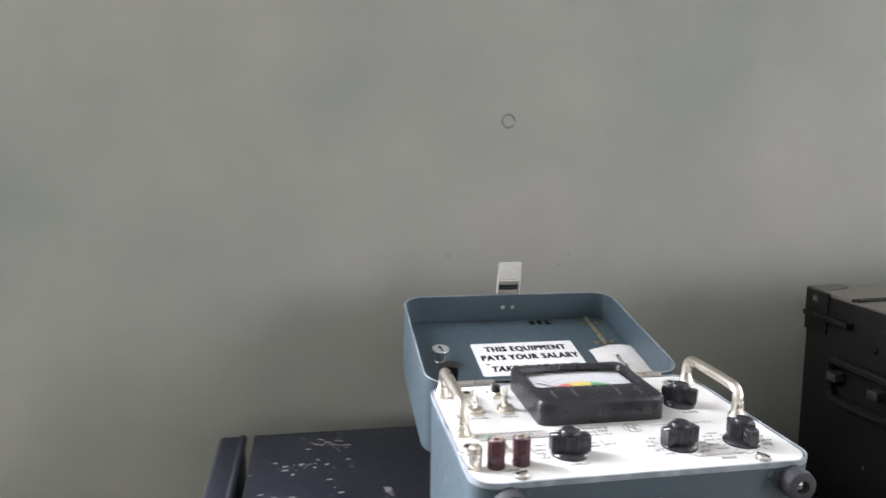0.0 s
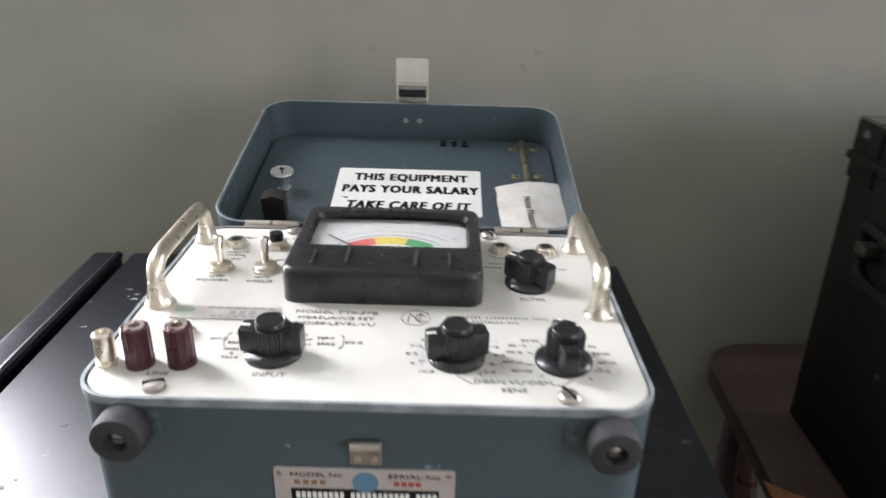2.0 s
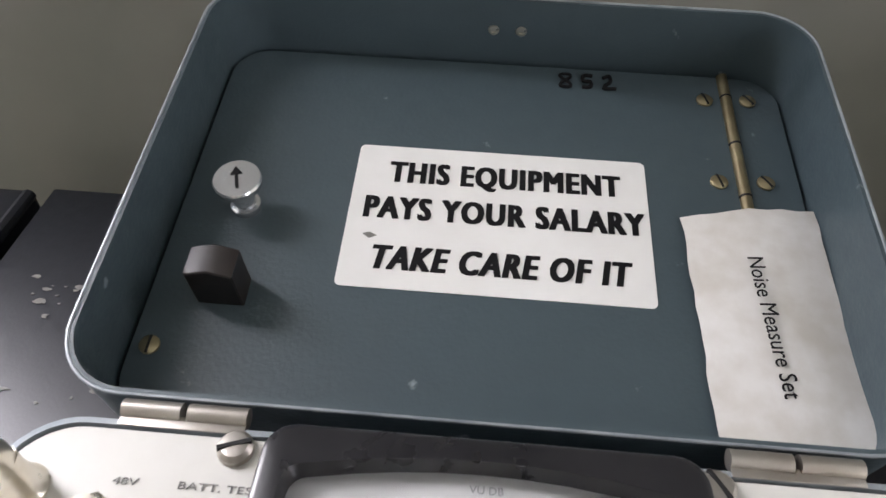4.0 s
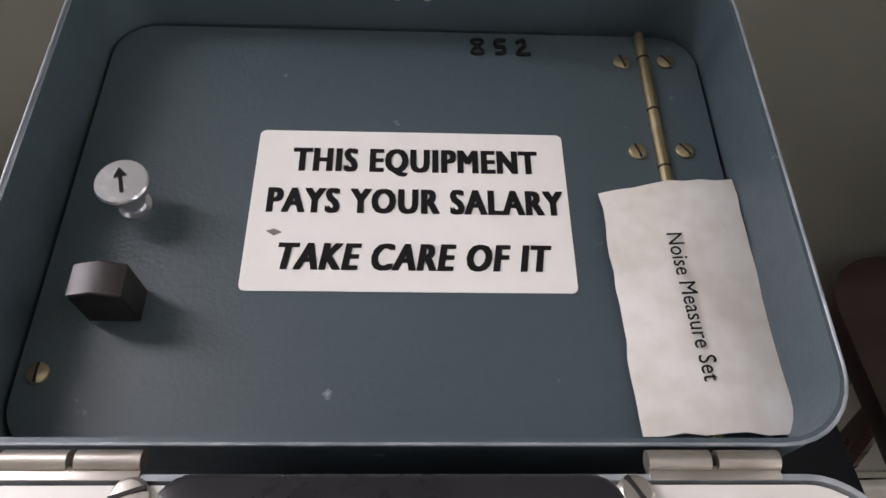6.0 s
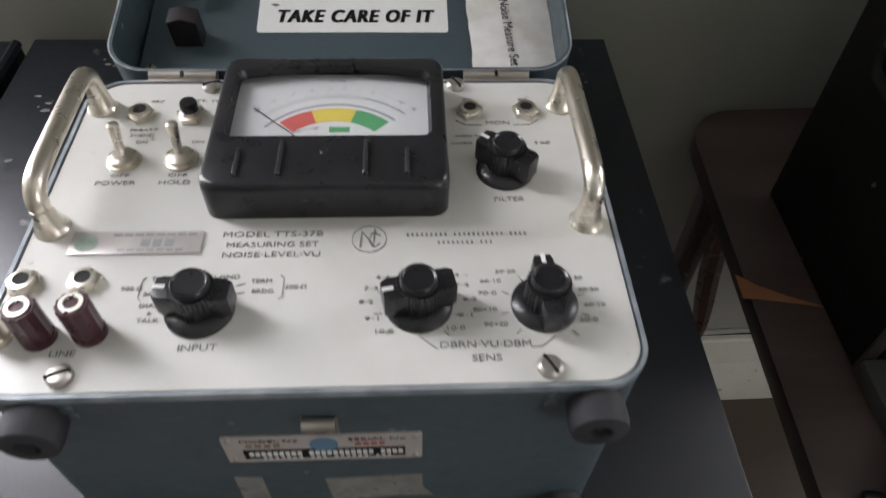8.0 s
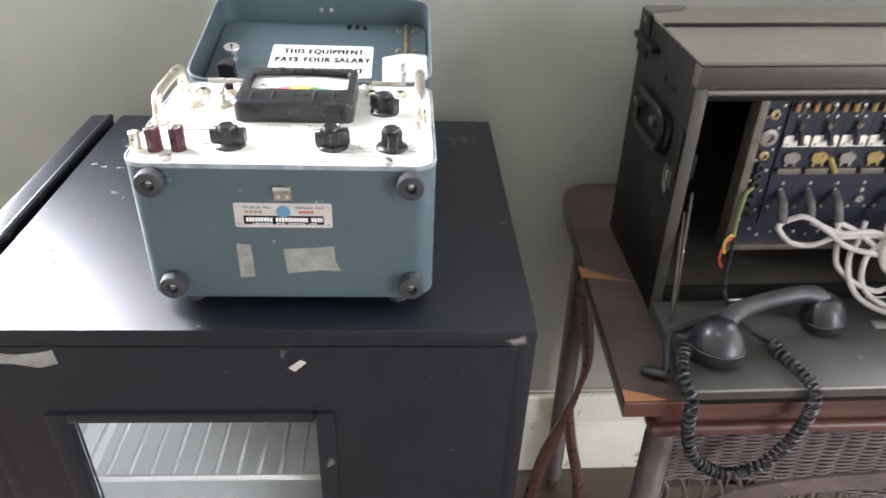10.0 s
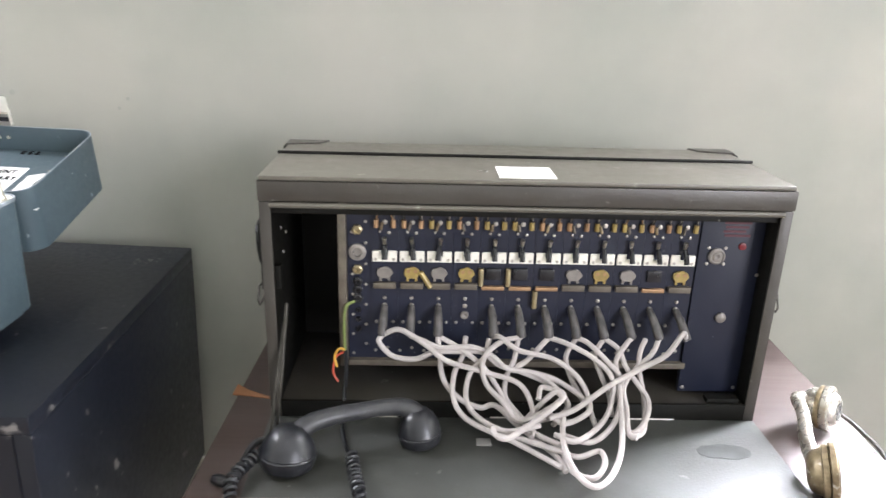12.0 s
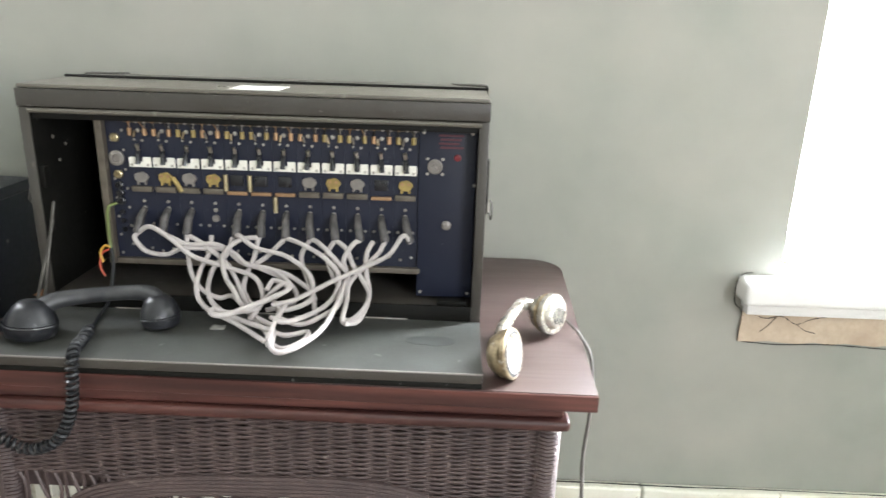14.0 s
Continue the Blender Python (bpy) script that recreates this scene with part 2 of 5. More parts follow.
def box(x0, x1, y0, y1, z0, z1, bevel=0.0, seg=2, bm=None):
    b = bmesh.new()
    bmesh.ops.create_cube(b, size=1)
    for v in b.verts:
        v.co = Vector((x0 + (v.co.x + 0.5) * (x1 - x0), y0 + (v.co.y + 0.5) * (y1 - y0), z0 + (v.co.z + 0.5) * (z1 - z0)))
    if bevel:
        bmesh.ops.bevel(b, geom=b.edges[:], offset=bevel, segments=seg, affect="EDGES", profile=0.6)
    return join(bm, b)


def join(bm, b, m=None):
    """b moved by m and added to bm; b alone if there is no bm."""
    if m is not None:
        b.transform(m)
    if bm is None:
        return b
    me = bpy.data.meshes.new("piece")
    b.to_mesh(me)
    b.free()
    bm.from_mesh(me)
    bpy.data.meshes.remove(me)
    return bm


def outline(w, d, r, n=6, cx=0.0, cy=0.0):
    pts = []
    for k, (sx, sy) in enumerate(((1, 1), (-1, 1), (-1, -1), (1, -1))):
        for i in range(n + 1):
            a = radians(90 * k + 90 * i / n)
            pts.append((cx + sx * (w / 2 - r) + r * math.cos(a), cy + sy * (d / 2 - r) + r * math.sin(a)))
    return pts


def prism(pts, z0, z1, bevel=0.0, seg=2, bm=None):
    b = bmesh.new()
    lo = [b.verts.new((x, y, z0)) for x, y in pts]
    hi = [b.verts.new((x, y, z1)) for x, y in pts]
    b.faces.new(lo[::-1])
    b.faces.new(hi)
    n = len(pts)
    for i in range(n):
        b.faces.new((lo[i], lo[(i + 1) % n], hi[(i + 1) % n], hi[i]))
    bmesh.ops.recalc_face_normals(b, faces=b.faces)
    if bevel:
        rim = [e for e in b.edges if abs(e.verts[0].co.z - e.verts[1].co.z) < 1e-6]
        bmesh.ops.bevel(b, geom=rim, offset=bevel, segments=seg, affect="EDGES", profile=0.6)
    return join(bm, b)


def tray(w, d, r, z0, z1, wall, floor, n=6, bm=None):
    """An open box with rounded corners, walls and floor of that thickness."""
    b = bmesh.new()
    rings = []
    for pts, z in ((outline(w, d, r, n), z0), (outline(w, d, r, n), z1), (outline(w - 2 * wall, d - 2 * wall, max(r - wall, 0.001), n), z1),
                   (outline(w - 2 * wall, d - 2 * wall, max(r - wall, 0.001), n), z0 + floor)):
        rings.append([b.verts.new((x, y, z)) for x, y in pts])
    k = len(rings[0])
    b.faces.new(rings[0][::-1])
    b.faces.new(rings[3])
    for a, c in zip(rings, rings[1:]):
        for i in range(k):
            b.faces.new((a[i], a[(i + 1) % k], c[(i + 1) % k], c[i]))
    bmesh.ops.recalc_face_normals(b, faces=b.faces)
    return join(bm, b)


def lathe(profile, n=24, bm=None, m=None):
    """Turns (radius, height) pairs about z."""
    b = bmesh.new()
    rings = []
    for r, z in profile:
        rings.append([b.verts.new((r * math.cos(2 * math.pi * i / n), r * math.sin(2 * math.pi * i / n), z)) for i in range(n)] if r > 1e-6 else [b.verts.new((0, 0, z))])
    for a, c in zip(rings, rings[1:]):
        for i in range(n):
            q = [a[i % len(a)], a[(i + 1) % len(a)], c[(i + 1) % len(c)], c[i % len(c)]]
            q = [v for j, v in enumerate(q) if v not in q[:j]]
            if len(q) > 2:
                b.faces.new(q)
    for ring in (rings[0], rings[-1]):
        if len(ring) > 2:
            b.faces.new(ring)
    bmesh.ops.recalc_face_normals(b, faces=b.faces)
    return join(bm, b, m)


def spline(points, steps=8):
    """A smooth curve through points (Catmull-Rom)."""
    p = [Vector(q) for q in points]
    p = [p[0] * 2 - p[1]] + p + [p[-1] * 2 - p[-2]]
    out = []
    for i in range(1, len(p) - 2):
        for k in range(steps):
            t = k / steps
            out.append(0.5 * (2 * p[i] + (p[i + 1] - p[i - 1]) * t + (2 * p[i - 1] - 5 * p[i] + 4 * p[i + 1] - p[i + 2]) * t * t
                              + (3 * p[i] - p[i - 1] - 3 * p[i + 1] + p[i + 2]) * t ** 3))
    return out + [p[-2]]


def tube(path, radius, n=8, bm=None, m=None):
    """A round rod along a path; radius a number or one for each point."""
    b = bmesh.new()
    path = [Vector(q) for q in path]
    radii = radius if isinstance(radius, (list, tuple)) else [radius] * len(path)
    side = None
    rings = []
    for i, q in enumerate(path):
        d = (path[min(i + 1, len(path) - 1)] - path[max(i - 1, 0)]).normalized()
        if side is None:
            side = d.orthogonal().normalized()
        side = (side - d * side.dot(d)).normalized()
        up = d.cross(side)
        rings.append([b.verts.new(q + (side * math.cos(2 * math.pi * k / n) + up * math.sin(2 * math.pi * k / n)) * radii[i]) for k in range(n)])
    for a, c in zip(rings, rings[1:]):
        for k in range(n):
            b.faces.new((a[k], a[(k + 1) % n], c[(k + 1) % n], c[k]))
    b.faces.new(rings[0][::-1])
    b.faces.new(rings[-1])
    return join(bm, b, m)


def lettering(text, size, parent, at, mat=None, name="lettering", depth=0.0001, shear=0.0, width=None, bold=0.0, spacing=1.0):
    """Raised letters centred on the pose at; width squeezes or stretches the line to that length, bold thickens the strokes."""
    cu = bpy.data.curves.new(name, "FONT")
    cu.body, cu.size, cu.extrude, cu.align_x, cu.align_y, cu.shear, cu.space_character, cu.resolution_u = text, size, depth, "CENTER", "CENTER", shear, spacing, 3
    tmp = new("tmp", cu)
    me = bpy.data.meshes.new_from_object(tmp)
    xs = [v.co.x for v in me.vertices]
    if width and xs:
        me.transform(Matrix.Diagonal((width / (max(xs) - min(xs)), 1, 1, 1)))
    bpy.data.objects.remove(tmp)
    bpy.data.curves.remove(cu)
    if bold:
        thick = bmesh.new()
        for k, (dx, dy) in enumerate(((-1, -0.3), (-0.5, 0.3), (0, -0.3), (0.5, 0.3), (1, -0.3), (1, 0.3), (-1, 0.3))):
            step = me.copy()
            step.transform(Matrix.Translation((dx * bold, dy * bold, 0.00002 * k)))
            thick.from_mesh(step)
            bpy.data.meshes.remove(step)
        thick.to_mesh(me)
        thick.free()
    me.name = name
    me.materials.clear()
    me.materials.append(mat or INK)
    return part(name, me, None, parent, at=at)

# ---- the room ----
WALL_Y = 1.116


def wall_with_opening(name, label, u0, u1, h, opening, thickness, m):
    """A wall along local x, its room face at y = 0, with one window opening (u0, u1, z0, z1)."""
    b = bmesh.new()
    a0, a1, z0, z1 = opening
    us, zs = (u0, a0, a1, u1), (0, z0, z1, h)
    front = [[b.verts.new((u, 0, z)) for u in us] for z in zs]
    back = [[b.verts.new((u, thickness, z)) for u in us] for z in zs]
    for i in range(3):
        for j in range(3):
            if (i, j) != (1, 1):
                b.faces.new((front[i][j], front[i][j + 1], front[i + 1][j + 1], front[i + 1][j]))
                b.faces.new((back[i][j], back[i + 1][j], back[i + 1][j + 1], back[i][j + 1]))
    ring = ((1, 1), (1, 2), (2, 2), (2, 1))
    rim = ((0, 0), (0, 3), (3, 3), (3, 0))
    for loop in (ring, rim):
        for (i, j), (k, l) in zip(loop, loop[1:] + loop[:1]):
            b.faces.new((front[i][j], front[k][l], back[k][l], back[i][j]))
    bmesh.ops.recalc_face_normals(b, faces=b.faces)
    return solid(name, b, WALL, label, "wall", m, kind="structure", smooth=False)


solid("floor", box(-1.5, 3.5, -4.2, 1.3, -0.1, 0), FLOOR, "worn dark brown floorboards of the room", "floor", kind="structure")
solid("ceiling", box(-1.5, 3.5, -4.2, 1.3, 3.4, 3.5), CEILING, "plain pale painted ceiling", "ceiling", kind="structure")
wall_with_opening("wall_north", "grey-green painted plaster wall with uneven patches", -0.20, 3.5, 3.4, (2.082, 3.05, 0.70, 2.3), 0.22, pose(0, WALL_Y, 0))
wall_with_opening("wall_north_2", "grey-green painted plaster wall with an unseen opening for daylight", -1.5, -0.20, 3.4, (-1.0, -0.235, 0.86, 2.45), 0.22, pose(0, WALL_Y, 0))
solid("wall_west", box(-1.5, -1.3, -4.2, 1.116, 0, 3.4), WALL, "grey-green painted plaster wall", "wall", kind="structure")
# the east opening is added so that the fill light can enter
wall_with_opening("wall_east", "grey-green painted plaster wall with an unseen opening for daylight", -1.116, 4.2, 3.4, (1.3, 3.3, 0.8, 2.5), 0.2, pose(3.3, 0, 0, 0, 0, -90))
solid("wall_south", box(-1.3, 3.3, -4.2, -4.0, 0, 3.4), WALL, "grey-green painted plaster wall", "wall", kind="structure")



def baseboard():
    base = thing("baseboard", "tall cream painted skirting board with a moulded top", "skirting", pose(0, WALL_Y, 0), kind="structure")
    for x0, x1 in ((-1.3, 1.868), (1.871, 3.3)):
        part("board", box(x0, x1, -0.018, 0, 0, 0.158, 0.002), CREAM, base)
        part("moulding", box(x0, x1, -0.026, 0, 0.16, 0.238, 0.006, 3), CREAM, base)
    rnd = random.Random(2)
    crack = spline([(-1.2 + 0.15 * k, -0.012 + rnd.uniform(-0.003, 0.003), 0.2378 + rnd.uniform(0, 0.0012)) for k in range(30)], 4)
    part("crack", tube(crack, [0.0008 + 0.0012 * rnd.random() for _ in crack], 5), DARK, base, "dark gap along the top")
    return base


baseboard()


def window():
    win = thing("window_1", "white painted window with a thick moulded sill", "window", pose(2.082, WALL_Y, 0.70), kind="structure")
    part("sill", box(-0.078, 1.05, -0.055, 0.09, -0.030, 0.016, 0.012, 4), WHITE_TRIM, win)
    part("sill_moulding", box(-0.066, 1.05, -0.036, -0.001, -0.046, -0.032, 0.004, 2), WHITE_TRIM, win)
    part("sill_moulding", box(-0.060, 1.05, -0.024, -0.001, -0.058, -0.048, 0.003, 2), WHITE_TRIM, win)
    for x0, x1, z0, z1 in ((0.001, 0.05, 0.02, 1.599), (0.918, 0.967, 0.02, 1.599), (0.05, 0.918, 0.02, 0.075), (0.05, 0.918, 1.55, 1.599), (0.05, 0.918, 0.80, 0.84)):
        part("frame", box(x0, x1, 0.10, 0.15, z0, z1, 0.004), WHITE_TRIM, win)
    for z0, z1 in ((0.075, 0.80), (0.84, 1.55)):
        pane = part("pane", box(0.05, 0.918, 0.123, 0.127, z0, z1), GLASS, win)
        pane.visible_shadow = False
    part("debris", tube(spline([(0.012, 0.05, 0.022), (0.03, 0.06, 0.026), (0.06, 0.055, 0.02), (0.10, 0.06, 0.03)]), 0.003, 5), RAW_WOOD, win)
    return win


window()


def bare_patch():
    """A strip below the sill where paint and render have come away."""
    b = bmesh.new()
    random.seed(4)
    top, low = [], []
    for i in range(41):
        x = 2.022 + 0.03 * i
        top.append(b.verts.new((x, WALL_Y - 0.004 + random.uniform(-0.001, 0.001), 0.641)))
        low.append(b.verts.new((x, WALL_Y - 0.004 + random.uniform(-0.001, 0.001), 0.578 + random.uniform(-0.003, 0.003))))
    for i in range(40):
        b.faces.new((low[i], low[i + 1], top[i + 1], top[i]))
    geo = bmesh.ops.extrude_face_region(b, geom=b.faces[:])["geom"]
    for v in geo:
        if isinstance(v, bmesh.types.BMVert):
            v.co.y = WALL_Y - 0.0005
    bmesh.ops.recalc_face_normals(b, faces=b.faces)
    ob = solid("bare_patch", b, PLASTER, "strip of bare brown plaster below the window sill", "plaster", kind="structure")
    for pts in (((2.024, 0.577), (2.020, 0.60), (2.023, 0.625), (2.018, 0.645), (2.004, 0.66), (2.002, 0.70), (2.012, 0.718), (2.03, 0.722)),
                ((2.04, 0.637), (2.07, 0.628), (2.10, 0.634), (2.13, 0.618), (2.16, 0.63), (2.20, 0.638)),
                ((2.09, 0.632), (2.075, 0.612), (2.062, 0.60)), ((2.13, 0.618), (2.15, 0.605), (2.17, 0.60)),
                ((2.03, 0.577), (2.10, 0.573), (2.20, 0.577), (2.32, 0.572), (2.45, 0.578))):
        part("crack", tube(spline([(x, WALL_Y - 0.004, z) for x, z in pts], 5), [0.0004 + 0.0008 * abs(math.sin(1.7 * k)) for k in range(5 * len(pts) - 4)], 5), DARK, ob)
    return ob


bare_patch()


def wall_marks():
    ring = bmesh.new()
    tube([(0.492 + 0.009 * math.cos(a / 3.2), WALL_Y - 0.0002, 1.293 + 0.009 * math.sin(a / 3.2)) for a in range(19)], 0.0014, 6, bm=ring)
    solid("wall_ring_mark", ring, RIDGE_SHADE, "ring-shaped ridge in the wall's paint", "paint mark", kind="structure")
    for x, z, r in ((0.355, 1.107, 0.004), (0.405, 1.106, 0.0045), (0.585, 1.10, 0.003), (0.57, 1.085, 0.003), (0.508, 1.262, 0.003)):
        lump = lathe([(r, 0), (r * 0.85, 0.0003), (r * 0.5, 0.0005), (0, 0.0006)], 12)
        solid("wall_plug", lump, WALL, "painted-over filler plug in the wall", "filler plug", pose(x, WALL_Y, z, 90), kind="structure")


wall_marks()

# ---- black cabinet ----


def cabinet():
    cab = thing("metal_cabinet", "black enamelled metal cabinet, scratched top, glazed front opening", "cabinet", pose(0.4524, 0.559, 0.8766, 0, 1.6, 0))
    part("top", box(-0.325, 0.2305, 0, 0.5, -0.02, 0, 0.002), BLACK_METAL, cab)
    part("side_panel", box(0.2125, 0.2305, 0.001, 0.5, -0.392, -0.0202, 0.001), BLACK_METAL, cab)
    part("side_panel", box(-0.325, -0.307, 0.001, 0.5, -0.392, -0.0202, 0.001), BLACK_METAL, cab)
    part("back_panel", box(-0.3065, 0.212, 0.485, 0.4995, -0.392, -0.0205), BLACK_METAL, cab)
    part("bottom_panel", box(-0.3065, 0.212, 0.02, 0.4845, -0.392, -0.377), BLACK_METAL, cab)
    # front with the opening
    b = bmesh.new()
    for x0, x1, z0, z1 in ((-0.3068, -0.255, -0.391, -0.0204), (0.030, 0.2123, -0.391, -0.0204), (-0.255, 0.030, -0.1085, -0.0204), (-0.255, 0.030, -0.391, -0.35)):
        box(x0, x1, 0.0, 0.018, z0, z1, bm=b)
    bmesh.ops.remove_doubles(b, verts=b.verts, dist=1e-5)
    part("front_panel", b, BLACK_METAL, cab)
    for x0, x1, z0, z1 in ((-0.257, -0.236, -0.35, -0.1075), (0.012, 0.032, -0.35, -0.1075), (-0.236, 0.012, -0.119, -0.1075), (-0.236, 0.012, -0.35, -0.338)):
        part("window_frame", box(x0, x1, -0.005, 0.016, z0, z1, 0.003), BLACK_METAL, cab)
    pane = part("glass_pane", box(-0.2355, 0.0115, 0.006, 0.009, -0.3375, -0.1195), GLASS, cab)
    pane.visible_shadow = False
    part("lining", box(-0.29, 0.20, 0.20, 0.21, -0.37, -0.03), MIRROR_TEAL, cab, "pale teal enamel lining")
    rack = part("wire_rack", tube([(-0.29, 0.028, -0.242), (0.20, 0.028, -0.242)], 0.004, 6), WIRE_WHITE, cab, "white coated wire rack")
    for i in range(20):
        x = -0.285 + 0.0245 * i
        part("wire", tube([(x, 0.03, -0.24), (x, 0.198, -0.24)], 0.0026, 6), WIRE_WHITE, rack)
    part("lining_floor", box(-0.30, 0.205, 0.02, 0.198, -0.335, -0.329), MIRROR_TEAL, cab, "pale teal enamel floor")
    part("lining_side", box(-0.302, -0.296, 0.03, 0.198, -0.328, -0.03), MIRROR_TEAL, cab, "pale teal enamel lining")
    for x in (-0.29, 0.19):
        for y in (0.05, 0.45):
            part("foot", lathe([(0.02, -0.4080), (0.02, -0.3922)], 12), RUBBER, cab, at=pose(x, y, 0))
    return cab


def stand():
    """The low painted table under the cabinet, tilted with it."""
    t = thing("painted_table", "cream painted low table carrying the black cabinet", "table", pose(0.4524, 0.559, 0.8766, 0, 1.6, 0))
    part("tabletop", box(-0.40, 0.2275, 0.012, 0.51, -0.430, -0.408, 0.003), CREAM, t)
    part("apron", box(-0.385, 0.2245, 0.016, 0.036, -0.545, -0.4305, 0.002), CREAM, t)
    part("side_apron", box(0.2085, 0.2265, 0.037, 0.50, -0.545, -0.4305, 0.002), CREAM, t)
    part("side_apron", box(-0.385, -0.367, 0.037, 0.50, -0.545, -0.4305, 0.002), CREAM, t)
    for x in (-0.36, 0.195):
        for y in (0.055, 0.485):
            part("leg", box(x - 0.018, x + 0.018, y - 0.018, y + 0.018, -0.8766 - x * 0.0279, -0.431, 0.003), CREAM, t)
    return t


stand()


cabinet()
def scuffs():
    """Dried splashes of pale paint on the cabinet's top."""
    rnd = random.Random(11)
    b = bmesh.new()
    for cx, cy, n, spread in ((-0.225, 0.455, 26, 0.016), (-0.262, 0.40, 22, 0.020), (-0.255, 0.33, 10, 0.02), (-0.20, 0.25, 8, 0.05), (0.185, 0.43, 16, 0.010), (-0.285, 0.12, 10, 0.03)):
        for _ in range(n):
            x, y, r = cx + rnd.gauss(0, spread), cy + rnd.gauss(0, spread * 0.6), rnd.uniform(0.0006, 0.0032)
            pts = [(x + r * rnd.uniform(0.4, 1.6) * math.cos(a), y + r * rnd.uniform(0.3, 0.9) * math.sin(a)) for a in [k * math.pi / 3.5 for k in range(7)]]
            prism(pts, 0.0001, 0.0005, bm=b)
    ob = solid("paint_splashes", b, SCUFF, "dried pale paint splashes on the cabinet top", "paint", pose(0.4524, 0.559, 0.8766, 0, 1.6, 0), kind="stuff")
    return ob


scuffs()
# a panel of the same metal that stands against the cabinet's side
SIDE = pose(0.4524, 0.559, 0.8766, 0, 1.6, 0)
side = thing("loose_panel", "thick black metal panel leaning beside the cabinet", "panel", SIDE)
part("board", box(-0.368, -0.336, 0.02, 0.495, -0.408, 0.003, 0.006, 3), BLACK_METAL, side)
part("grip_edge", tube([(-0.338, 0.03, 0.001), (-0.338, 0.49, 0.001)], 0.005, 8), BLACK_METAL, side)


def scrap(name, label, pts, m, mat, thick=0.0006):
    return solid(name, prism(pts, 0, thick), mat, label, "tape", m)


scrap("tape_scrap", "torn brown paper tape on the cabinet front", [(-0.028, 0.009), (-0.01, 0.006), (0.012, 0.008), (0.026, 0.011), (0.027, -0.006), (0.008, -0.011), (-0.015, -0.005), (-0.03, -0.004)], pose(0.198, 0.5588, 0.848, 90), TAPE)
scrap("tape_scrap", "small grey tape scrap on the cabinet front", [(-0.009, -0.003), (0.004, 0.007), (0.009, 0.003), (-0.003, -0.008)], pose(0.45, 0.5588, 0.833, 90), ALUMINIUM)

# ---- test set ----
INST = pose(0.4524, 0.6833, 1.0345, 0, 1.6, 0)


def mm(x, y, z=0.0, rz=0.0):
    return pose(x / 1000, y / 1000, z / 1000, 0, 0, rz)


def slotted_screw(parent, at, r=0.0048, h=0.0028, name="screw", mat=None):
    s = part(name, lathe([(r, 0), (r, h * 0.5), (r * 0.75, h * 0.85), (0, h)], 16), mat or STEEL, parent, at=at)
    part("slot", box(-r * 0.9, r * 0.9, -r * 0.12, r * 0.12, h * 0.6, h * 1.02), DARK, s)
    return s


def jack(parent, at):
    j = part("jack_nut", lathe([(0.0072, 0), (0.0072, 0.0026), (0.0060, 0.0032), (0.0054, 0.0040), (0.0042, 0.0042)], 6), NICKEL, parent, "nickel jack nut", at)
    part("collar", lathe([(0.0053, 0.0026), (0.0053, 0.0046), (0.0035, 0.0048), (0.0034, 0.002)], 20), NICKEL, j)
    part("hole", lathe([(0.0035, 0.0), (0.0035, 0.0044), (0, 0.0044)], 16), DARK, j)
    return j


def toggle(parent, at):
    j = part("toggle_nut", lathe([(0.0084, 0), (0.0084, 0.0012), (0.0068, 0.0016), (0.0068, 0.0036), (0.0042, 0.0048)], 24), NICKEL, parent, "nickel toggle switch", at)
    part("lever", tube([(0, 0, 0.003), (-0.0006, 0.0025, 0.010), (-0.0012, 0.0055, 0.0182), (-0.0013, 0.0058, 0.0194)], [0.0019, 0.0023, 0.0030, 0.0021], 12), NICKEL, j)
    return j


def knob(parent, at, narrow=False):
    k = part("knob", lathe([(0.0143, 0), (0.0143, 0.0016), (0.0128, 0.0034), (0.009, 0.0045)], 36), BAKELITE, parent, "black bakelite pointer knob", at)
    w = 0.0045 if narrow else 0.0058
    b = prism([(-0.0152, -w * 0.75), (-0.0125, -w), (0.0125, -w), (0.0152, -w * 0.75), (0.0152, w * 0.75), (0.0125, w), (-0.0125, w), (-0.0152, w * 0.75)], 0.003, 0.0155, 0.001)
    part("bar", b, BAKELITE, k)
    n = 30
    b = bmesh.new()
    prism([((0.0094 if i % 2 else 0.0088) * math.cos(math.pi * i / n), (0.0094 if i % 2 else 0.0088) * math.sin(math.pi * i / n)) for i in range(2 * n)], 0.004, 0.0165, bm=b)
    lathe([(0.0078, 0.0164), (0.0078, 0.0186), (0.0071, 0.0196), (0.0062, 0.0188), (0, 0.0186)], 28, bm=b)
    part("cap", b, BAKELITE, k)
    part("pointer_mark", box(-0.0153, -0.0105, -0.0009, 0.0009, 0.0154, 0.0158), STICKER, k)
    return k


def handle(parent, x):
    path = spline([(x, 0.074, 0.012), (x, 0.0735, 0.0190), (x, 0.0685, 0.0242), (x, 0.058, 0.0258), (x, 0.0315, 0.0260), (x, 0.005, 0.0258), (x, -0.0055, 0.0242), (x, -0.0105, 0.0190), (x, -0.011, 0.012)], 6)
    h = part("handle", tube(path, 0.0047, 16), NICKEL, parent, "worn nickel carrying handle")
    for y, s in ((0.074, 1), (-0.011, -1)):
        part("post", lathe([(0.0080, 0), (0.0080, 0.0010), (0.0070, 0.0022), (0.0058, 0.006), (0.0050, 0.0105), (0.0047, 0.0145)], 20), NICKEL, h, at=pose(x, y, 0, -2 * s))
    return h


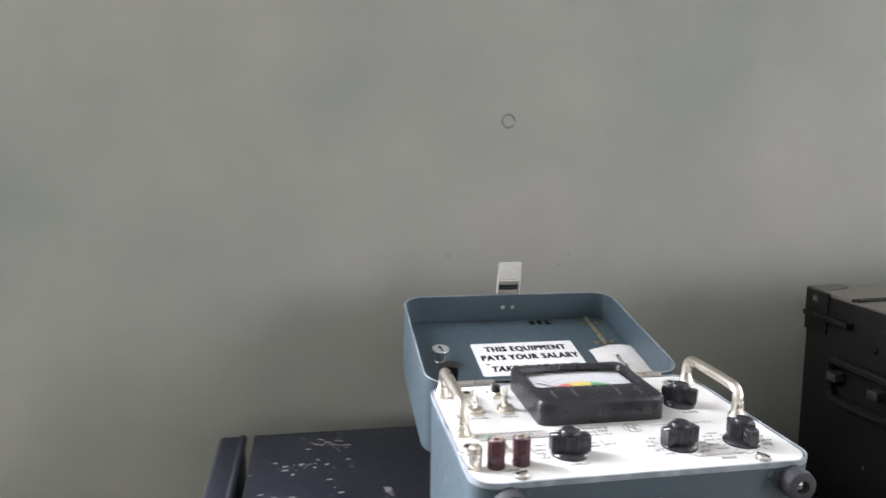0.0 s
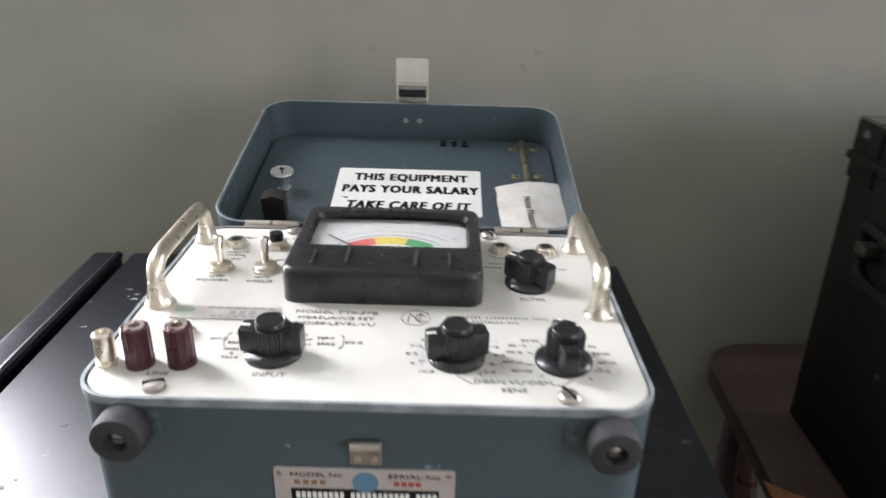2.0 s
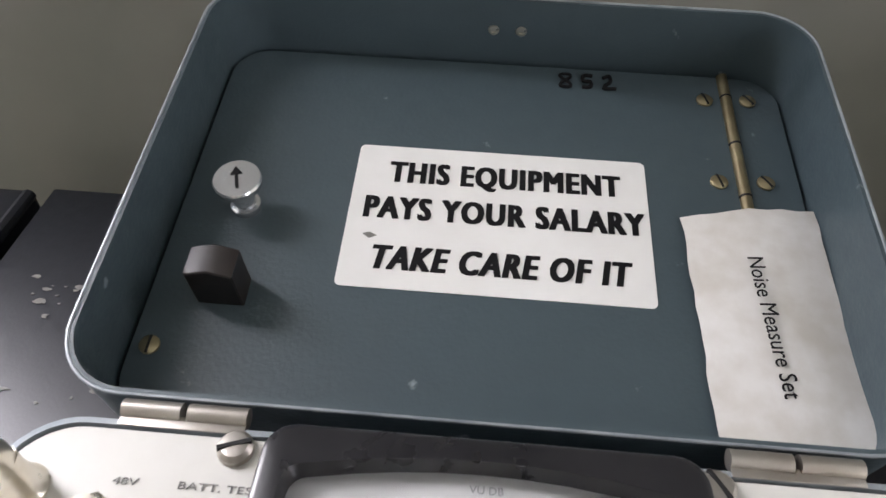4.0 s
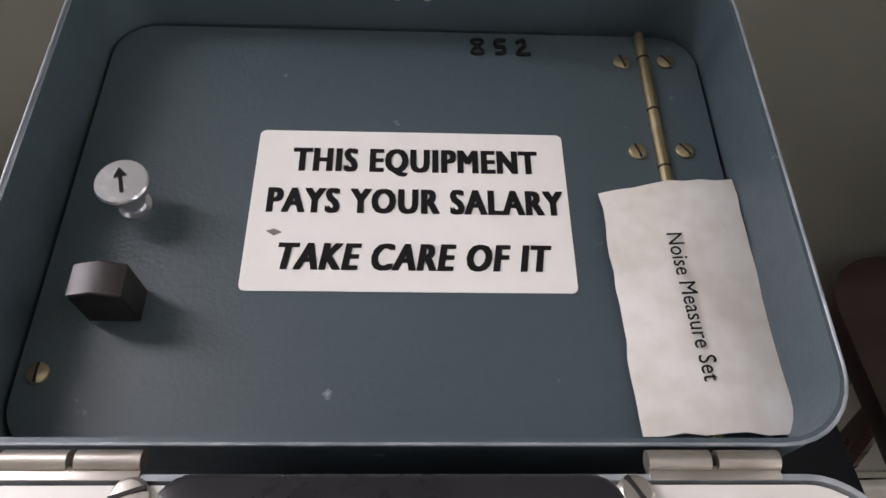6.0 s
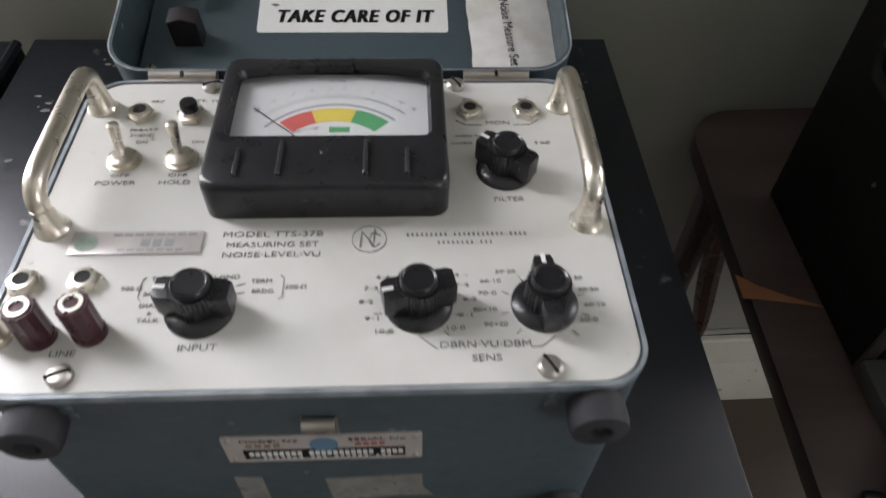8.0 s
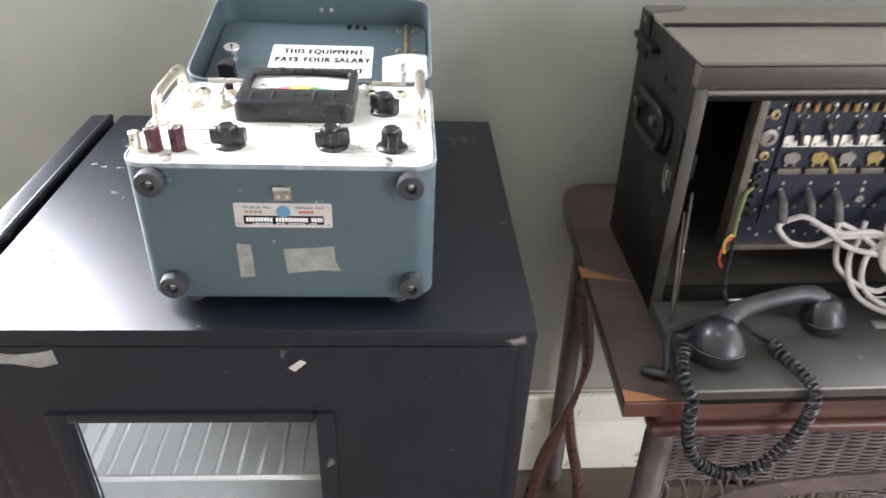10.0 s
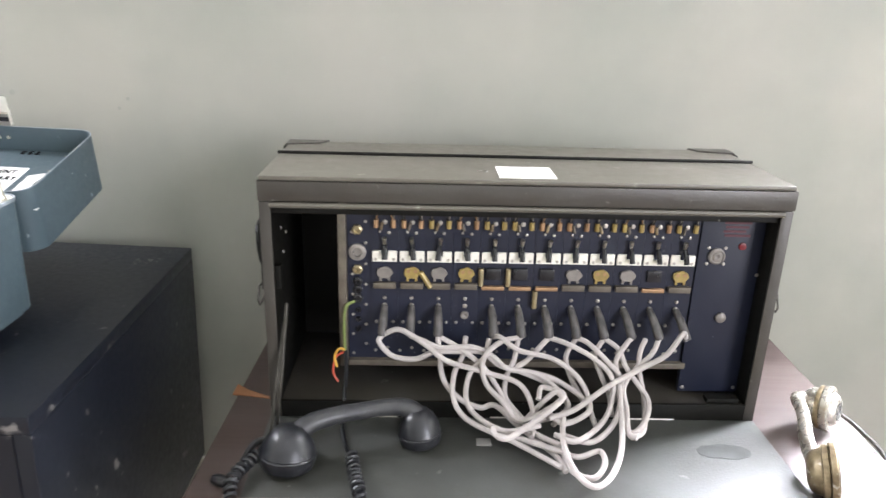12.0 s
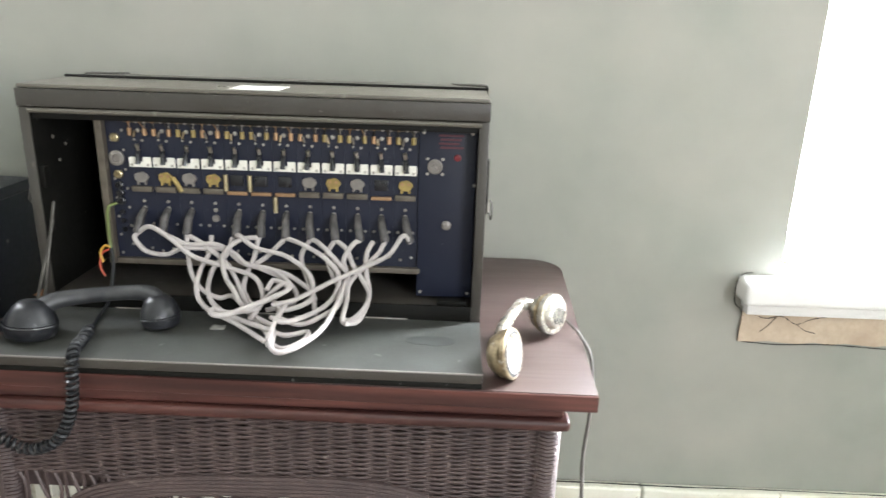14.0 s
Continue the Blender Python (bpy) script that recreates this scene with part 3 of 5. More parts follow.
def meter(parent):
    y0, y1, h = -0.0065, 0.0900, 0.0212
    cy = (y0 + y1) / 2
    m = part("meter", bmesh.new(), METER_CASE, parent, "black phenolic panel meter")
    b = bmesh.new()

    def ring(w, d, r, cyy, z, bow=0.0, n=6, sub=8):
        pts = outline(w, d, r, n, 0, cyy)
        out = []
        for i, p in enumerate(pts):
            out.append(p)
            if i % (n + 1) == n:
                q = pts[(i + 1) % len(pts)]
                for k in range(1, sub):
                    t = k / sub
                    x, y = p[0] + (q[0] - p[0]) * t, p[1] + (q[1] - p[1]) * t
                    if bow and i // (n + 1) == 0:
                        y += bow * (1 - (2 * t - 1) ** 2)
                    out.append((x, y))
        return [b.verts.new((x, y, z)) for x, y in out]

    win = (0.0985, 0.0512, 0.005, 0.0522)
    rings = [ring(0.1130, y1 - y0, 0.008, cy, 0), ring(0.1130, y1 - y0, 0.008, cy, h - 0.0042), ring(0.1122, y1 - y0 - 0.001, 0.008, cy, h - 0.0020), ring(0.1104, y1 - y0 - 0.003, 0.0075, cy, h - 0.0006), ring(0.1078, y1 - y0 - 0.0055, 0.007, cy, h),
             ring(win[0], win[1], win[2], win[3], h, 0.0045), ring(win[0] - 0.003, win[1] - 0.003, win[2], win[3], h - 0.0045, 0.0045)]
    k = len(rings[0])
    for a, c in zip(rings, rings[1:]):
        for i in range(k):
            b.faces.new((a[i], a[(i + 1) % k], c[(i + 1) % k], c[i]))
    b.faces.new(rings[0][::-1])
    bmesh.ops.recalc_face_normals(b, faces=b.faces)
    m.data = mesh_of(b, "meter", METER_CASE)
    dial = part("dial", box(-0.0490, 0.0490, 0.0255, 0.0840, h - 0.009, h - 0.008), DIAL, m, "white printed dial")
    zc = h - 0.0079
    c = Vector((0.0012, 0.0172))

    def sector(name, r0, r1, a0, a1, mat, z=zc):
        s = bmesh.new()
        n = max(3, int(abs(a1 - a0) / 2))
        lo, hi = [], []
        for i in range(n + 1):
            a = radians(a0 + (a1 - a0) * i / n)
            lo.append(s.verts.new((c.x + r0 * math.sin(a), c.y + r0 * math.cos(a), z)))
            hi.append(s.verts.new((c.x + r1 * math.sin(a), c.y + r1 * math.cos(a), z)))
        for i in range(n):
            s.faces.new((lo[i], lo[i + 1], hi[i + 1], hi[i]))
        bmesh.ops.recalc_face_normals(s, faces=s.faces)
        return part(name, s, mat, dial)

    sector("red_band", 0.0288, 0.0390, -44, -18, RED)
    sector("yellow_band", 0.0288, 0.0390, -18, 16, YELLOW)
    sector("green_band", 0.0288, 0.0390, 16, 44, GREEN)
    sector("scale_arc", 0.0411, 0.0426, -54, 46, GREY_INK)
    sector("scale_arc", 0.0482, 0.0484, -48, 48, GREY_INK)
    sector("scale_arc", 0.0487, 0.0495, 16, 46, GREY_INK)
    t = bmesh.new()
    for i in range(49):
        a = radians(-47 + 1.5 * i if i < 42 else 16 + (i - 41) * 4)
        r1 = 0.0505 if i % 4 else 0.0525
        d, e = Vector((math.sin(a), math.cos(a))), Vector((math.cos(a), -math.sin(a))) * 0.00013
        t.faces.new([t.verts.new((*(c + d * r + e * s), zc)) for r, s in ((0.0465, 1), (0.0465, -1), (r1, -1), (r1, 1))])
    bmesh.ops.recalc_face_normals(t, faces=t.faces)
    part("graduations", t, GREY_INK, dial)
    for text, a in (("-20", -46), ("-10", -36), ("-7", -24), ("-5", -14), ("-3", -4), ("-2", 4), ("-1", 12), ("0", 20), ("+1", 28), ("+2", 37), ("+3", 46)):
        r = radians(a)
        lettering(text, 0.0031, dial, pose(c.x + 0.0548 * math.sin(r), c.y + 0.0548 * math.cos(r), zc, 0, 0, -a), GREY_INK)
    lettering("VU DB", 0.003, dial, pose(c.x, 0.0785, zc), GREY_INK)
    lettering("BATT TEST", 0.0028, dial, pose(-0.0115, 0.0397, zc, 0, 0, 14), GREY_INK)
    part("green_block", box(-0.001, 0.009, 0.0377, 0.0417, h - 0.0082, zc), GREEN, dial)
    part("needle", tube([(-0.0395, 0.0552, h - 0.0065), (-0.015, 0.0317, h - 0.0065)], 0.0003, 5), BAKELITE, m)
    glass = part("glass", prism(outline(0.0965, 0.0560, 0.004, 6, 0, 0.0542), h - 0.004, h - 0.003), GLASS, m)
    glass.visible_shadow = False
    for x, ya, yb in ((-0.0400, -0.0003, 0.0165), (-0.0208, -0.0003, 0.0222), (0.0182, -0.0003, 0.0222), (0.0372, -0.0003, 0.0165)):
        part("ridge", box(x - 0.0012, x + 0.0012, ya, yb, h - 0.002, h + 0.0019, 0.0010, 3), RIB, m)
    slotted_screw(m, pose(-0.0010, 0.0160, h - 0.0005), 0.0022, 0.001, "zero_screw", METER_CASE)
    return m


def text_block(parent):
    for text, x, y, size, width in (
            ("48V", -96, 79, 3.0, 7), ("BATT. TEST", -70, 79.2, 3.0, 23), ("F=BATT", -98, 56, 2.8, 14), ("S=GND", -98, 51.8, 2.8, 12), ("ON", -97, 46.5, 3.0, 6), ("ON", -69, 46.5, 3.0, 6),
            ("OFF", -102, 22.5, 3.0, 9), ("POWER", -103, 17.5, 4.0, 19), ("OFF", -74.5, 22.5, 3.0, 9), ("HOLD", -75, 17.5, 4.0, 15),
            ("AC", 70, 79.5, 2.8, 5), ("DC", 100.5, 79.5, 2.8, 5), ("MON", 85.3, 60, 4.0, 12.5), ("HIGH PASS", 71, 49.5, 2.6, 17), ("C-MSG", 65, 44, 2.6, 11), ("3 KC", 107, 44, 2.8, 8), ("FILTER", 85.6, 4.0, 4.2, 14.5),
            ("MODEL TTS-37B", -24, -16.4, 4.6, 45), ("MEASURING SET", -23.7, -22.6, 4.2, 41), ("NOISE·LEVEL·VU", -23.6, -28.4, 4.2, 43),
            ("N-GND", -42, -40.5, 3.0, 13), ("TERM", -68, -41, 3.0, 10), ("TERM", -26, -43, 3.0, 9), ("BRDG", -70, -49, 3.0, 9), ("BRDG", -25, -48.5, 3.0, 9), ("600 Ω", -11, -46.5, 3.0, 9), ("900 Ω", -80, -46, 3.0, 9),
            ("DIAL", -71, -55, 3.0, 8), ("&", -70, -59, 2.4, 2), ("TALK", -70, -62.5, 3.0, 9), ("INPUT", -47.5, -76, 4.6, 15.5), ("LINE", -99.5, -77.5, 4.0, 10),
            ("DBRN·VU·DBM", 68, -77, 4.4, 37), ("SENS", 68, -83.4, 4.4, 12),
            ("7·3", 21, -48, 2.8, 6), ("6·4", 26, -42, 2.8, 6), ("8·2", 19, -55, 2.8, 6), ("9·1", 22, -63.5, 2.8, 6), ("10·0", 26.5, -70, 2.8, 7.5), ("10·0", 56, -69, 2.8, 7.5), ("9·1", 61, -62.5, 2.8, 6), ("8·2", 63, -54.5, 2.8, 6), ("7·3", 60, -47, 2.8, 6), ("6·4", 56, -41.5, 2.8, 6), ("5·5", 41, -37, 2.8, 6),
            ("50·20", 79.5, -40, 2.8, 9), ("60·10", 72.5, -45, 2.8, 9), ("70·0", 70.5, -51.5, 2.8, 8), ("80+10", 69, -60, 2.8, 10), ("90+20", 73, -67.5, 2.8, 10), ("40·30", 108.5, -44, 2.8, 9), ("30·20", 114.5, -50.5, 2.8, 9), ("60·10", 116, -58.5, 2.8, 9), ("20·0", 112, -66, 2.8, 8)):
        lettering(text, size / 1000, parent, mm(x, y, 0.2), PANEL_INK, width=width / 1000)
    # maker's name: plain bars, a plain ring with a stroke
    for i in range(26):
        if i not in (9, 21):
            part("printed_bar", box(0.0365 + 0.00215 * i, 0.0374 + 0.00215 * i, -0.0187, -0.0168, 0.0001, 0.0003), PANEL_INK, parent)
    for i in range(12):
        if i != 8:
            part("printed_bar", box(0.0505 + 0.00215 * i, 0.0514 + 0.00215 * i, -0.0234, -0.0218, 0.0001, 0.0003), PANEL_INK, parent)
    ring = tube([(0.0195 + 0.0078 * math.cos(i * math.pi / 16), -0.020 + 0.0078 * math.sin(i * math.pi / 16), 0.0002) for i in range(33)], 0.0002, 4)
    tube([(0.0155, -0.0245, 0.0002), (0.016, -0.0155, 0.0002), (0.0215, -0.0235, 0.0002), (0.022, -0.0145, 0.0002)], 0.0005, 4, bm=ring)
    tube(spline([(0.0245, -0.018, 0.0002), (0.021, -0.0165, 0.0002), (0.0195, -0.021, 0.0002), (0.0215, -0.0245, 0.0002), (0.0245, -0.0225, 0.0002)], 4), 0.0003, 4, bm=ring)
    part("emblem", ring, PANEL_INK, parent)
    for pts in (((0.041, -0.0725), (0.048, -0.0785), (0.049, -0.0785)), ((0.0865, -0.0785), (0.091, -0.0785), (0.097, -0.0735)), ((0.063, 0.0625), (0.068, 0.0585), (0.077, 0.0585)), ((0.0935, 0.0585), (0.102, 0.0585), (0.107, 0.0625)),
                ((-0.018, -0.040), (-0.0165, -0.0415), (-0.0165, -0.051), (-0.018, -0.0525)), ((-0.075, -0.040), (-0.0765, -0.0415), (-0.0765, -0.051), (-0.075, -0.0525)), ((-0.0325, -0.044), (-0.037, -0.0455)), ((-0.0325, -0.049), (-0.036, -0.0495))):
        part("printed_line", tube([(x, y, 0.0002) for x, y in pts], 0.00022, 4), PANEL_INK, parent)
    for cx, cy, r0 in ((0.0412, -0.058, 0.0158), (0.0944, -0.059, 0.0158)):
        for k in range(9):
            a = radians(-50 + 35 * k - (5 if k > 4 else 0))
            part("tick_mark", tube([(cx + r * math.cos(a), cy + r * math.sin(a), 0.0002) for r in (r0, r0 + 0.0032)], 0.0002, 4), PANEL_INK, parent)


def test_set():
    t = thing("noise_measuring_set", "open blue-grey portable test set with white panel and hinged lid", "test set", INST)
    b = prism(outline(0.267, 0.1935, 0.020, 8), -0.146, -0.0035)
    low = [e for e in b.edges if all(v.co.z < -0.145 for v in e.verts)]
    bmesh.ops.bevel(b, geom=low, offset=0.009, segments=4, affect="EDGES")
    case = part("case", b, BLUE, t, "blue-grey hammered enamel case")
    part("rim", tray(0.268, 0.1945, 0.0205, -0.0034, 0.0008, 0.0018, 0.001, 8), RIM, t, "worn bare metal rim")
    panel = part("panel", prism(outline(0.2626, 0.1891, 0.0185, 8), -0.0024, 0.0), PANEL, t, "white enamel control panel")
    for x, y in ((-69, 91), (64.5, 91.5), (-97, -88), (92.5, -88.5)):
        slotted_screw(panel, mm(x, y, 0, 20 if x < 0 else 120), 0.0052, 0.004)
    for x, y in ((-101.7, 67.5), (70.8, 68.5), (101, 68.5), (-125, -43), (-100, -42.5)):
        jack(panel, mm(x, y, 0, x))
    nut = part("push_button_nut", lathe([(0.0078, 0), (0.0078, 0.003), (0.006, 0.0036), (0.0052, 0.0052)], 6), NICKEL, panel, at=mm(-75.5, 66.5))
    part("button", lathe([(0.0046, 0.003), (0.0046, 0.009), (0.004, 0.0102), (0, 0.0105)], 18), BAKELITE, nut, "black push button")
    toggle(panel, mm(-102.4, 33))
    toggle(panel, mm(-74.7, 33.5))
    handle(panel, -0.1232)
    handle(panel, 0.1205)
    meter(panel)
    knob(panel, mm(85.4, 24.0, 0, -38))
    knob(panel, mm(-49.5, -57.5, 0, -4))
    knob(panel, mm(41.2, -57, 0, 12))
    knob(panel, mm(94.4, -58.0, 0, -86), True)
    for x, y in ((-110.5, -69.5), (-91.0, -68.0)):
        p = bmesh.new()
        n = 12
        prism([((0.0066 if i % 2 else 0.0060) * math.cos(math.pi * i / n), (0.0066 if i % 2 else 0.0060) * math.sin(math.pi * i / n)) for i in range(2 * n)], 0.001, 0.021, 0.0004, 1, bm=p)
        lathe([(0.0068, 0), (0.0068, 0.003), (0.006, 0.0032)], 20, bm=p)
        post = part("binding_post", p, MAROON, panel, "maroon fluted binding post", mm(x, y))
        part("insert", lathe([(0.0046, 0.0205), (0.0046, 0.0218), (0.003, 0.0218), (0.0028, 0.0208), (0, 0.0208)], 18), NICKEL, post)
    post = part("ground_post", lathe([(0.0052, 0), (0.0052, 0.002), (0.0042, 0.0025), (0.0048, 0.006), (0.0048, 0.0165), (0.0038, 0.0175), (0.0022, 0.0175), (0.002, 0.016), (0, 0.016)], 20), NICKEL, panel, "nickel ground post", mm(-126, -70))
    plate = part("asset_plate", box(-0.1125, -0.0548, -0.0273, -0.0142, 0.0001, 0.0011, 0.0004), ALUMINIUM, panel, "small aluminium property plate")
    part("green_emblem", lathe([(0.0052, 0.0011), (0.0052, 0.0013), (0, 0.0013)], 18), EMBLEM, plate, at=mm(-105.5, -21))
    for i in range(8):
        part("printed_bar", box(-0.0945 + 0.0047 * i, -0.0907 + 0.0047 * i, -0.0170, -0.0158, 0.0011, 0.0013), GREY_INK, plate)
    for i in range(3):
        part("printed_bar", box(-0.0815 + 0.0052 * i, -0.0778 + 0.0052 * i, -0.0232, -0.0192, 0.0011, 0.0013), GREY_INK, plate)
    for i in range(7):
        part("printed_bar", box(-0.091 + 0.0042 * i, -0.0878 + 0.0042 * i, -0.0258, -0.0248, 0.0011, 0.0013), GREY_INK, plate)
    text_block(panel)
    # front of the case
    FRONT = pose(0, -0.09675, 0, 90)
    for x, z in ((-0.108, -0.0138), (0.1115, -0.0138), (-0.106, -0.1205), (0.113, -0.1205)):
        f = part("foot", lathe([(0.0118, 0), (0.0122, 0.009), (0.0114, 0.0128), (0.0098, 0.0138), (0.0052, 0.0138), (0.0048, 0.009), (0, 0.009)], 24), RUBBER, case, "grey rubber bumper foot", FRONT @ pose(x, z, 0))
        slotted_screw(f, pose(0, 0, 0.009), 0.0034, 0.002)
    for x in (-0.0955, 0.0935):
        for z in (-0.0085, -0.0150):
            part("rivet", lathe([(0.003, 0), (0.0026, 0.0009), (0, 0.0015)], 12), BLUE, case, at=FRONT @ pose(x, z, 0))
    catch = part("catch", box(-0.0075, 0.0075, -0.0335, -0.020, 0, 0.0014, 0.0006), STEEL, case, "steel lid catch", FRONT)
    part("hook", tube([(-0.0068, -0.0215, 0.003), (0.0068, -0.0215, 0.003)], 0.003, 10), STEEL, catch)
    for x in (-0.004, 0.004):
        part("rivet", lathe([(0.002, 0.0013), (0.0016, 0.0022), (0, 0.0025)], 10), NICKEL, catch, at=pose(x, -0.030, 0))
    np_ = part("name_plate", prism(outline(0.0855, 0.0245, 0.0016, 3, -0.0008, -0.0487), 0, 0.0008), ALUMINIUM, case, "aluminium maker's plate", FRONT)
    part("black_band", box(-0.0358, 0.0345, -0.0578, -0.0488, 0.0008, 0.0010), INK, np_)
    part("blue_disc", lathe([(0.0062, 0.0008), (0.0062, 0.0012), (0, 0.0012)], 24), BLUE_INK, np_, at=pose(-0.0004, -0.0445, 0))
    for i in range(26):
        if i not in (9, 21):
            part("letter_bar", box(-0.0335 + 0.0026 * i, -0.0316 + 0.0026 * i, -0.0548, -0.0508, 0.0010, 0.0012), STICKER, np_)
    for i in range(22):
        if i not in (7, 11, 18):
            part("letter_bar", box(-0.0280 + 0.0026 * i, -0.0264 + 0.0026 * i, -0.0572, -0.0562, 0.0010, 0.0012), STICKER, np_)
    lettering("MODEL No", 0.0036, np_, pose(-0.0235, -0.0405, 0.0009), width=0.0245)
    lettering("SERIAL No", 0.0036, np_, pose(0.0225, -0.0405, 0.0009), width=0.0245)
    for i in range(4):
        part("stamped_bar", box(0.0130 + 0.0034 * i, 0.0156 + 0.0034 * i, -0.0462, -0.0437, 0.0008, 0.0010), RED_WIRE, np_)
        part("stamped_bar", box(-0.0340 + 0.0040 * i, -0.0312 + 0.0040 * i, -0.0462, -0.0437, 0.0008, 0.0010), COPPER, np_)
    for x in (-0.0405, 0.039):
        for z in (-0.0395, -0.0578):
            part("rivet", lathe([(0.0015, 0.0008), (0.0012, 0.0016), (0, 0.0018)], 10), STEEL, np_, at=pose(x, z, 0))
    part("tape_patch", prism([(-0.0455, -0.079), (-0.040, -0.0795), (-0.033, -0.0805), (-0.0325, -0.115), (-0.038, -0.1155), (-0.046, -0.1165)], 0, 0.0004), TAPE, case, "old yellowed tape", FRONT)
    part("tape_patch", prism([(-0.004, -0.0845), (0.012, -0.0838), (0.042, -0.0815), (0.0425, -0.098), (0.0475, -0.1085), (0.03, -0.1075), (-0.002, -0.1115)], 0, 0.0004), TAPE, case, "old yellowed tape", FRONT)
    for x in (-0.10, 0.10):
        for y in (-0.07, 0.07):
            part("bottom_foot", lathe([(0.010, -0.1581), (0.012, -0.1455)], 16), RUBBER, case, at=pose(x, y, 0))
    # hinges and lid
    HINGE = pose(0, 0.103, 0, 11.5)
    for x in (-0.0865, 0.0880):
        h = part("hinge", box(x - 0.0185, x + 0.0185, 0.0955, 0.0995, -0.0015, 0.0012, 0.0004), STEEL, t, "tarnished steel hinge")
        for k in (-1, 1):
            part("knuckle", tube([(x + k * 0.001, 0.1010, 0.0008), (x + k * 0.0185, 0.1010, 0.0008)], 0.0030, 12), STEEL, h)
    lid = part("lid", join(None, tray(0.268, 0.2015, 0.024, -0.084, 0.0, 0.0022, 0.012, 8), Matrix.Translation((0.001, 0.1035, 0))), BLUE, t, "blue-grey enamel lid, standing open", HINGE)
    # thin pale line draws the edge's wear and its highlight together
    edge = [(x, y, 0.0) for x, y in outline(0.2675, 0.201, 0.0238, 8, 0.001, 0.1035)]
    part("lid_rim", tube(edge + edge[:1], 0.0006, 6), RIM, lid, "worn pale edge of the lid, highlight drawn in")
    board = part("inner_board", prism([(min(x, 0.104), y) for x, y in outline(0.2595, 0.190, 0.017, 8, 0.001, 0.1035)] , -0.037, -0.034), BLUE, lid, "blue-grey inner board")
    b = prism([(max(x, 0.109), y) for x, y in outline(0.2595, 0.190, 0.017, 8, 0.001, 0.1035)], -0.037, -0.0342)
    part("hinge_board", b, BLUE, lid)
    hg = part("piano_hinge", tube([(0.1065, 0.012, -0.0335), (0.1065, 0.1985, -0.0335)], 0.0026, 10), BRASS, lid, "aged brass piano hinge")
    for i in range(6):
        part("knuckle_gap", lathe([(0.0028, -0.0005), (0.0028, 0.0005)], 10), DARK, hg, at=pose(0.1065, 0.034 + 0.03 * i, -0.0335, 90))
    for x, y in ((0.0965, 0.182), (0.1165, 0.183), (0.0965, 0.132), (0.1165, 0.133), (-0.1217, 0.035)):
        slotted_screw(lid, pose(x, y, -0.034, 0, 0, 20 + 900 * x), 0.0038, 0.0018, mat=BRASS)
    sign = part("sticker", prism(outline(0.1245, 0.0735, 0.0025, 4, 0.0028, 0.1031), -0.0339, -0.0336), STICKER, lid, "white sticker with bold black words")
    for text, y, w, sh in (("THIS EQUIPMENT", 0.1246, 0.0995, 0.0), ("PAYS YOUR SALARY", 0.1050, 0.1165, 0.0), ("TAKE CARE OF IT", 0.0801, 0.1035, 0.2)):
        lettering(text, 0.0158, sign, pose(0.0045 if sh == 0 else 0.0035, y, -0.0335), width=w - 0.0018, shear=sh, bold=0.00072, spacing=1.16)
    part("stain", prism([(-0.052, 0.0915), (-0.049, 0.0925), (-0.046, 0.091), (-0.049, 0.0895)], -0.0336, -0.0334), TAPE, sign)
    # written number, in plain pen strokes
    pen = bmesh.new()
    s = 0.0045
    tube(spline([(0.0315 + 0.0026 * math.sin(2 * a), 0.1897 + s * math.cos(a), -0.0335) for a in [k * math.pi / 10 for k in range(21)]], 2), 0.0008, 5, bm=pen, m=pose(0, 0, 0))
    tube(spline([(0.0445, 0.1938, -0.0335), (0.0405, 0.1938, -0.0335), (0.0400, 0.190, -0.0335), (0.0435, 0.1895, -0.0335), (0.0432, 0.186, -0.0335), (0.0395, 0.1855, -0.0335)], 4), 0.0010, 5, bm=pen)
    tube(spline([(0.0495, 0.1925, -0.0335), (0.0525, 0.1940, -0.0335), (0.0530, 0.1905, -0.0335), (0.0495, 0.1858, -0.0335), (0.0555, 0.1858, -0.0335)], 4), 0.0010, 5, bm=pen)
    part("pen_number", pen, INK, lid)
    k = part("thumb_latch", lathe([(0.0062, -0.034), (0.0062, -0.0315), (0.0046, -0.031), (0.0046, -0.021), (0.0094, -0.0195), (0.0098, -0.0166), (0.0093, -0.0158), (0, -0.0157)], 28), CHROME, lid, "nickel quarter-turn latch", pose(-0.1020, 0.1012, 0))
    arrow = prism([(-0.0006, -0.005), (0.0006, -0.005), (0.0006, 0.002), (0.0024, 0.002), (0, 0.006), (-0.0024, 0.002), (-0.0006, 0.002)], -0.0154, -0.0151)
    part("arrow", arrow, INK, k, at=pose(0, 0, -0.0002, 0, 0, 16))
    b = bmesh.new()
    prism([(-0.0098, -0.034), (0.0080, -0.034), (0.0080, -0.014), (-0.0008, -0.0112), (-0.0098, -0.014)], 0, 0.0125, 0.0005, 1, bm=b)
    b.transform(pose(0, 0, 0, 90))
    part("stop_block", b, BROWN_BLOCK, lid, "dark brown plastic stop block", pose(-0.0995, 0.0665, 0))
    lid_latch(lid)
    for x in (-0.0045, 0.0085):
        part("rivet", lathe([(0.0027, 0), (0.0024, 0.0008), (0.0012, 0.0008), (0.0011, 0.0002), (0, 0.0002)], 14), NICKEL, lid, at=pose(x, 0.2021, -0.0165, 90))
    paper = bmesh.new()
    random.seed(9)
    nx, ny = 8, 14
    grid = []
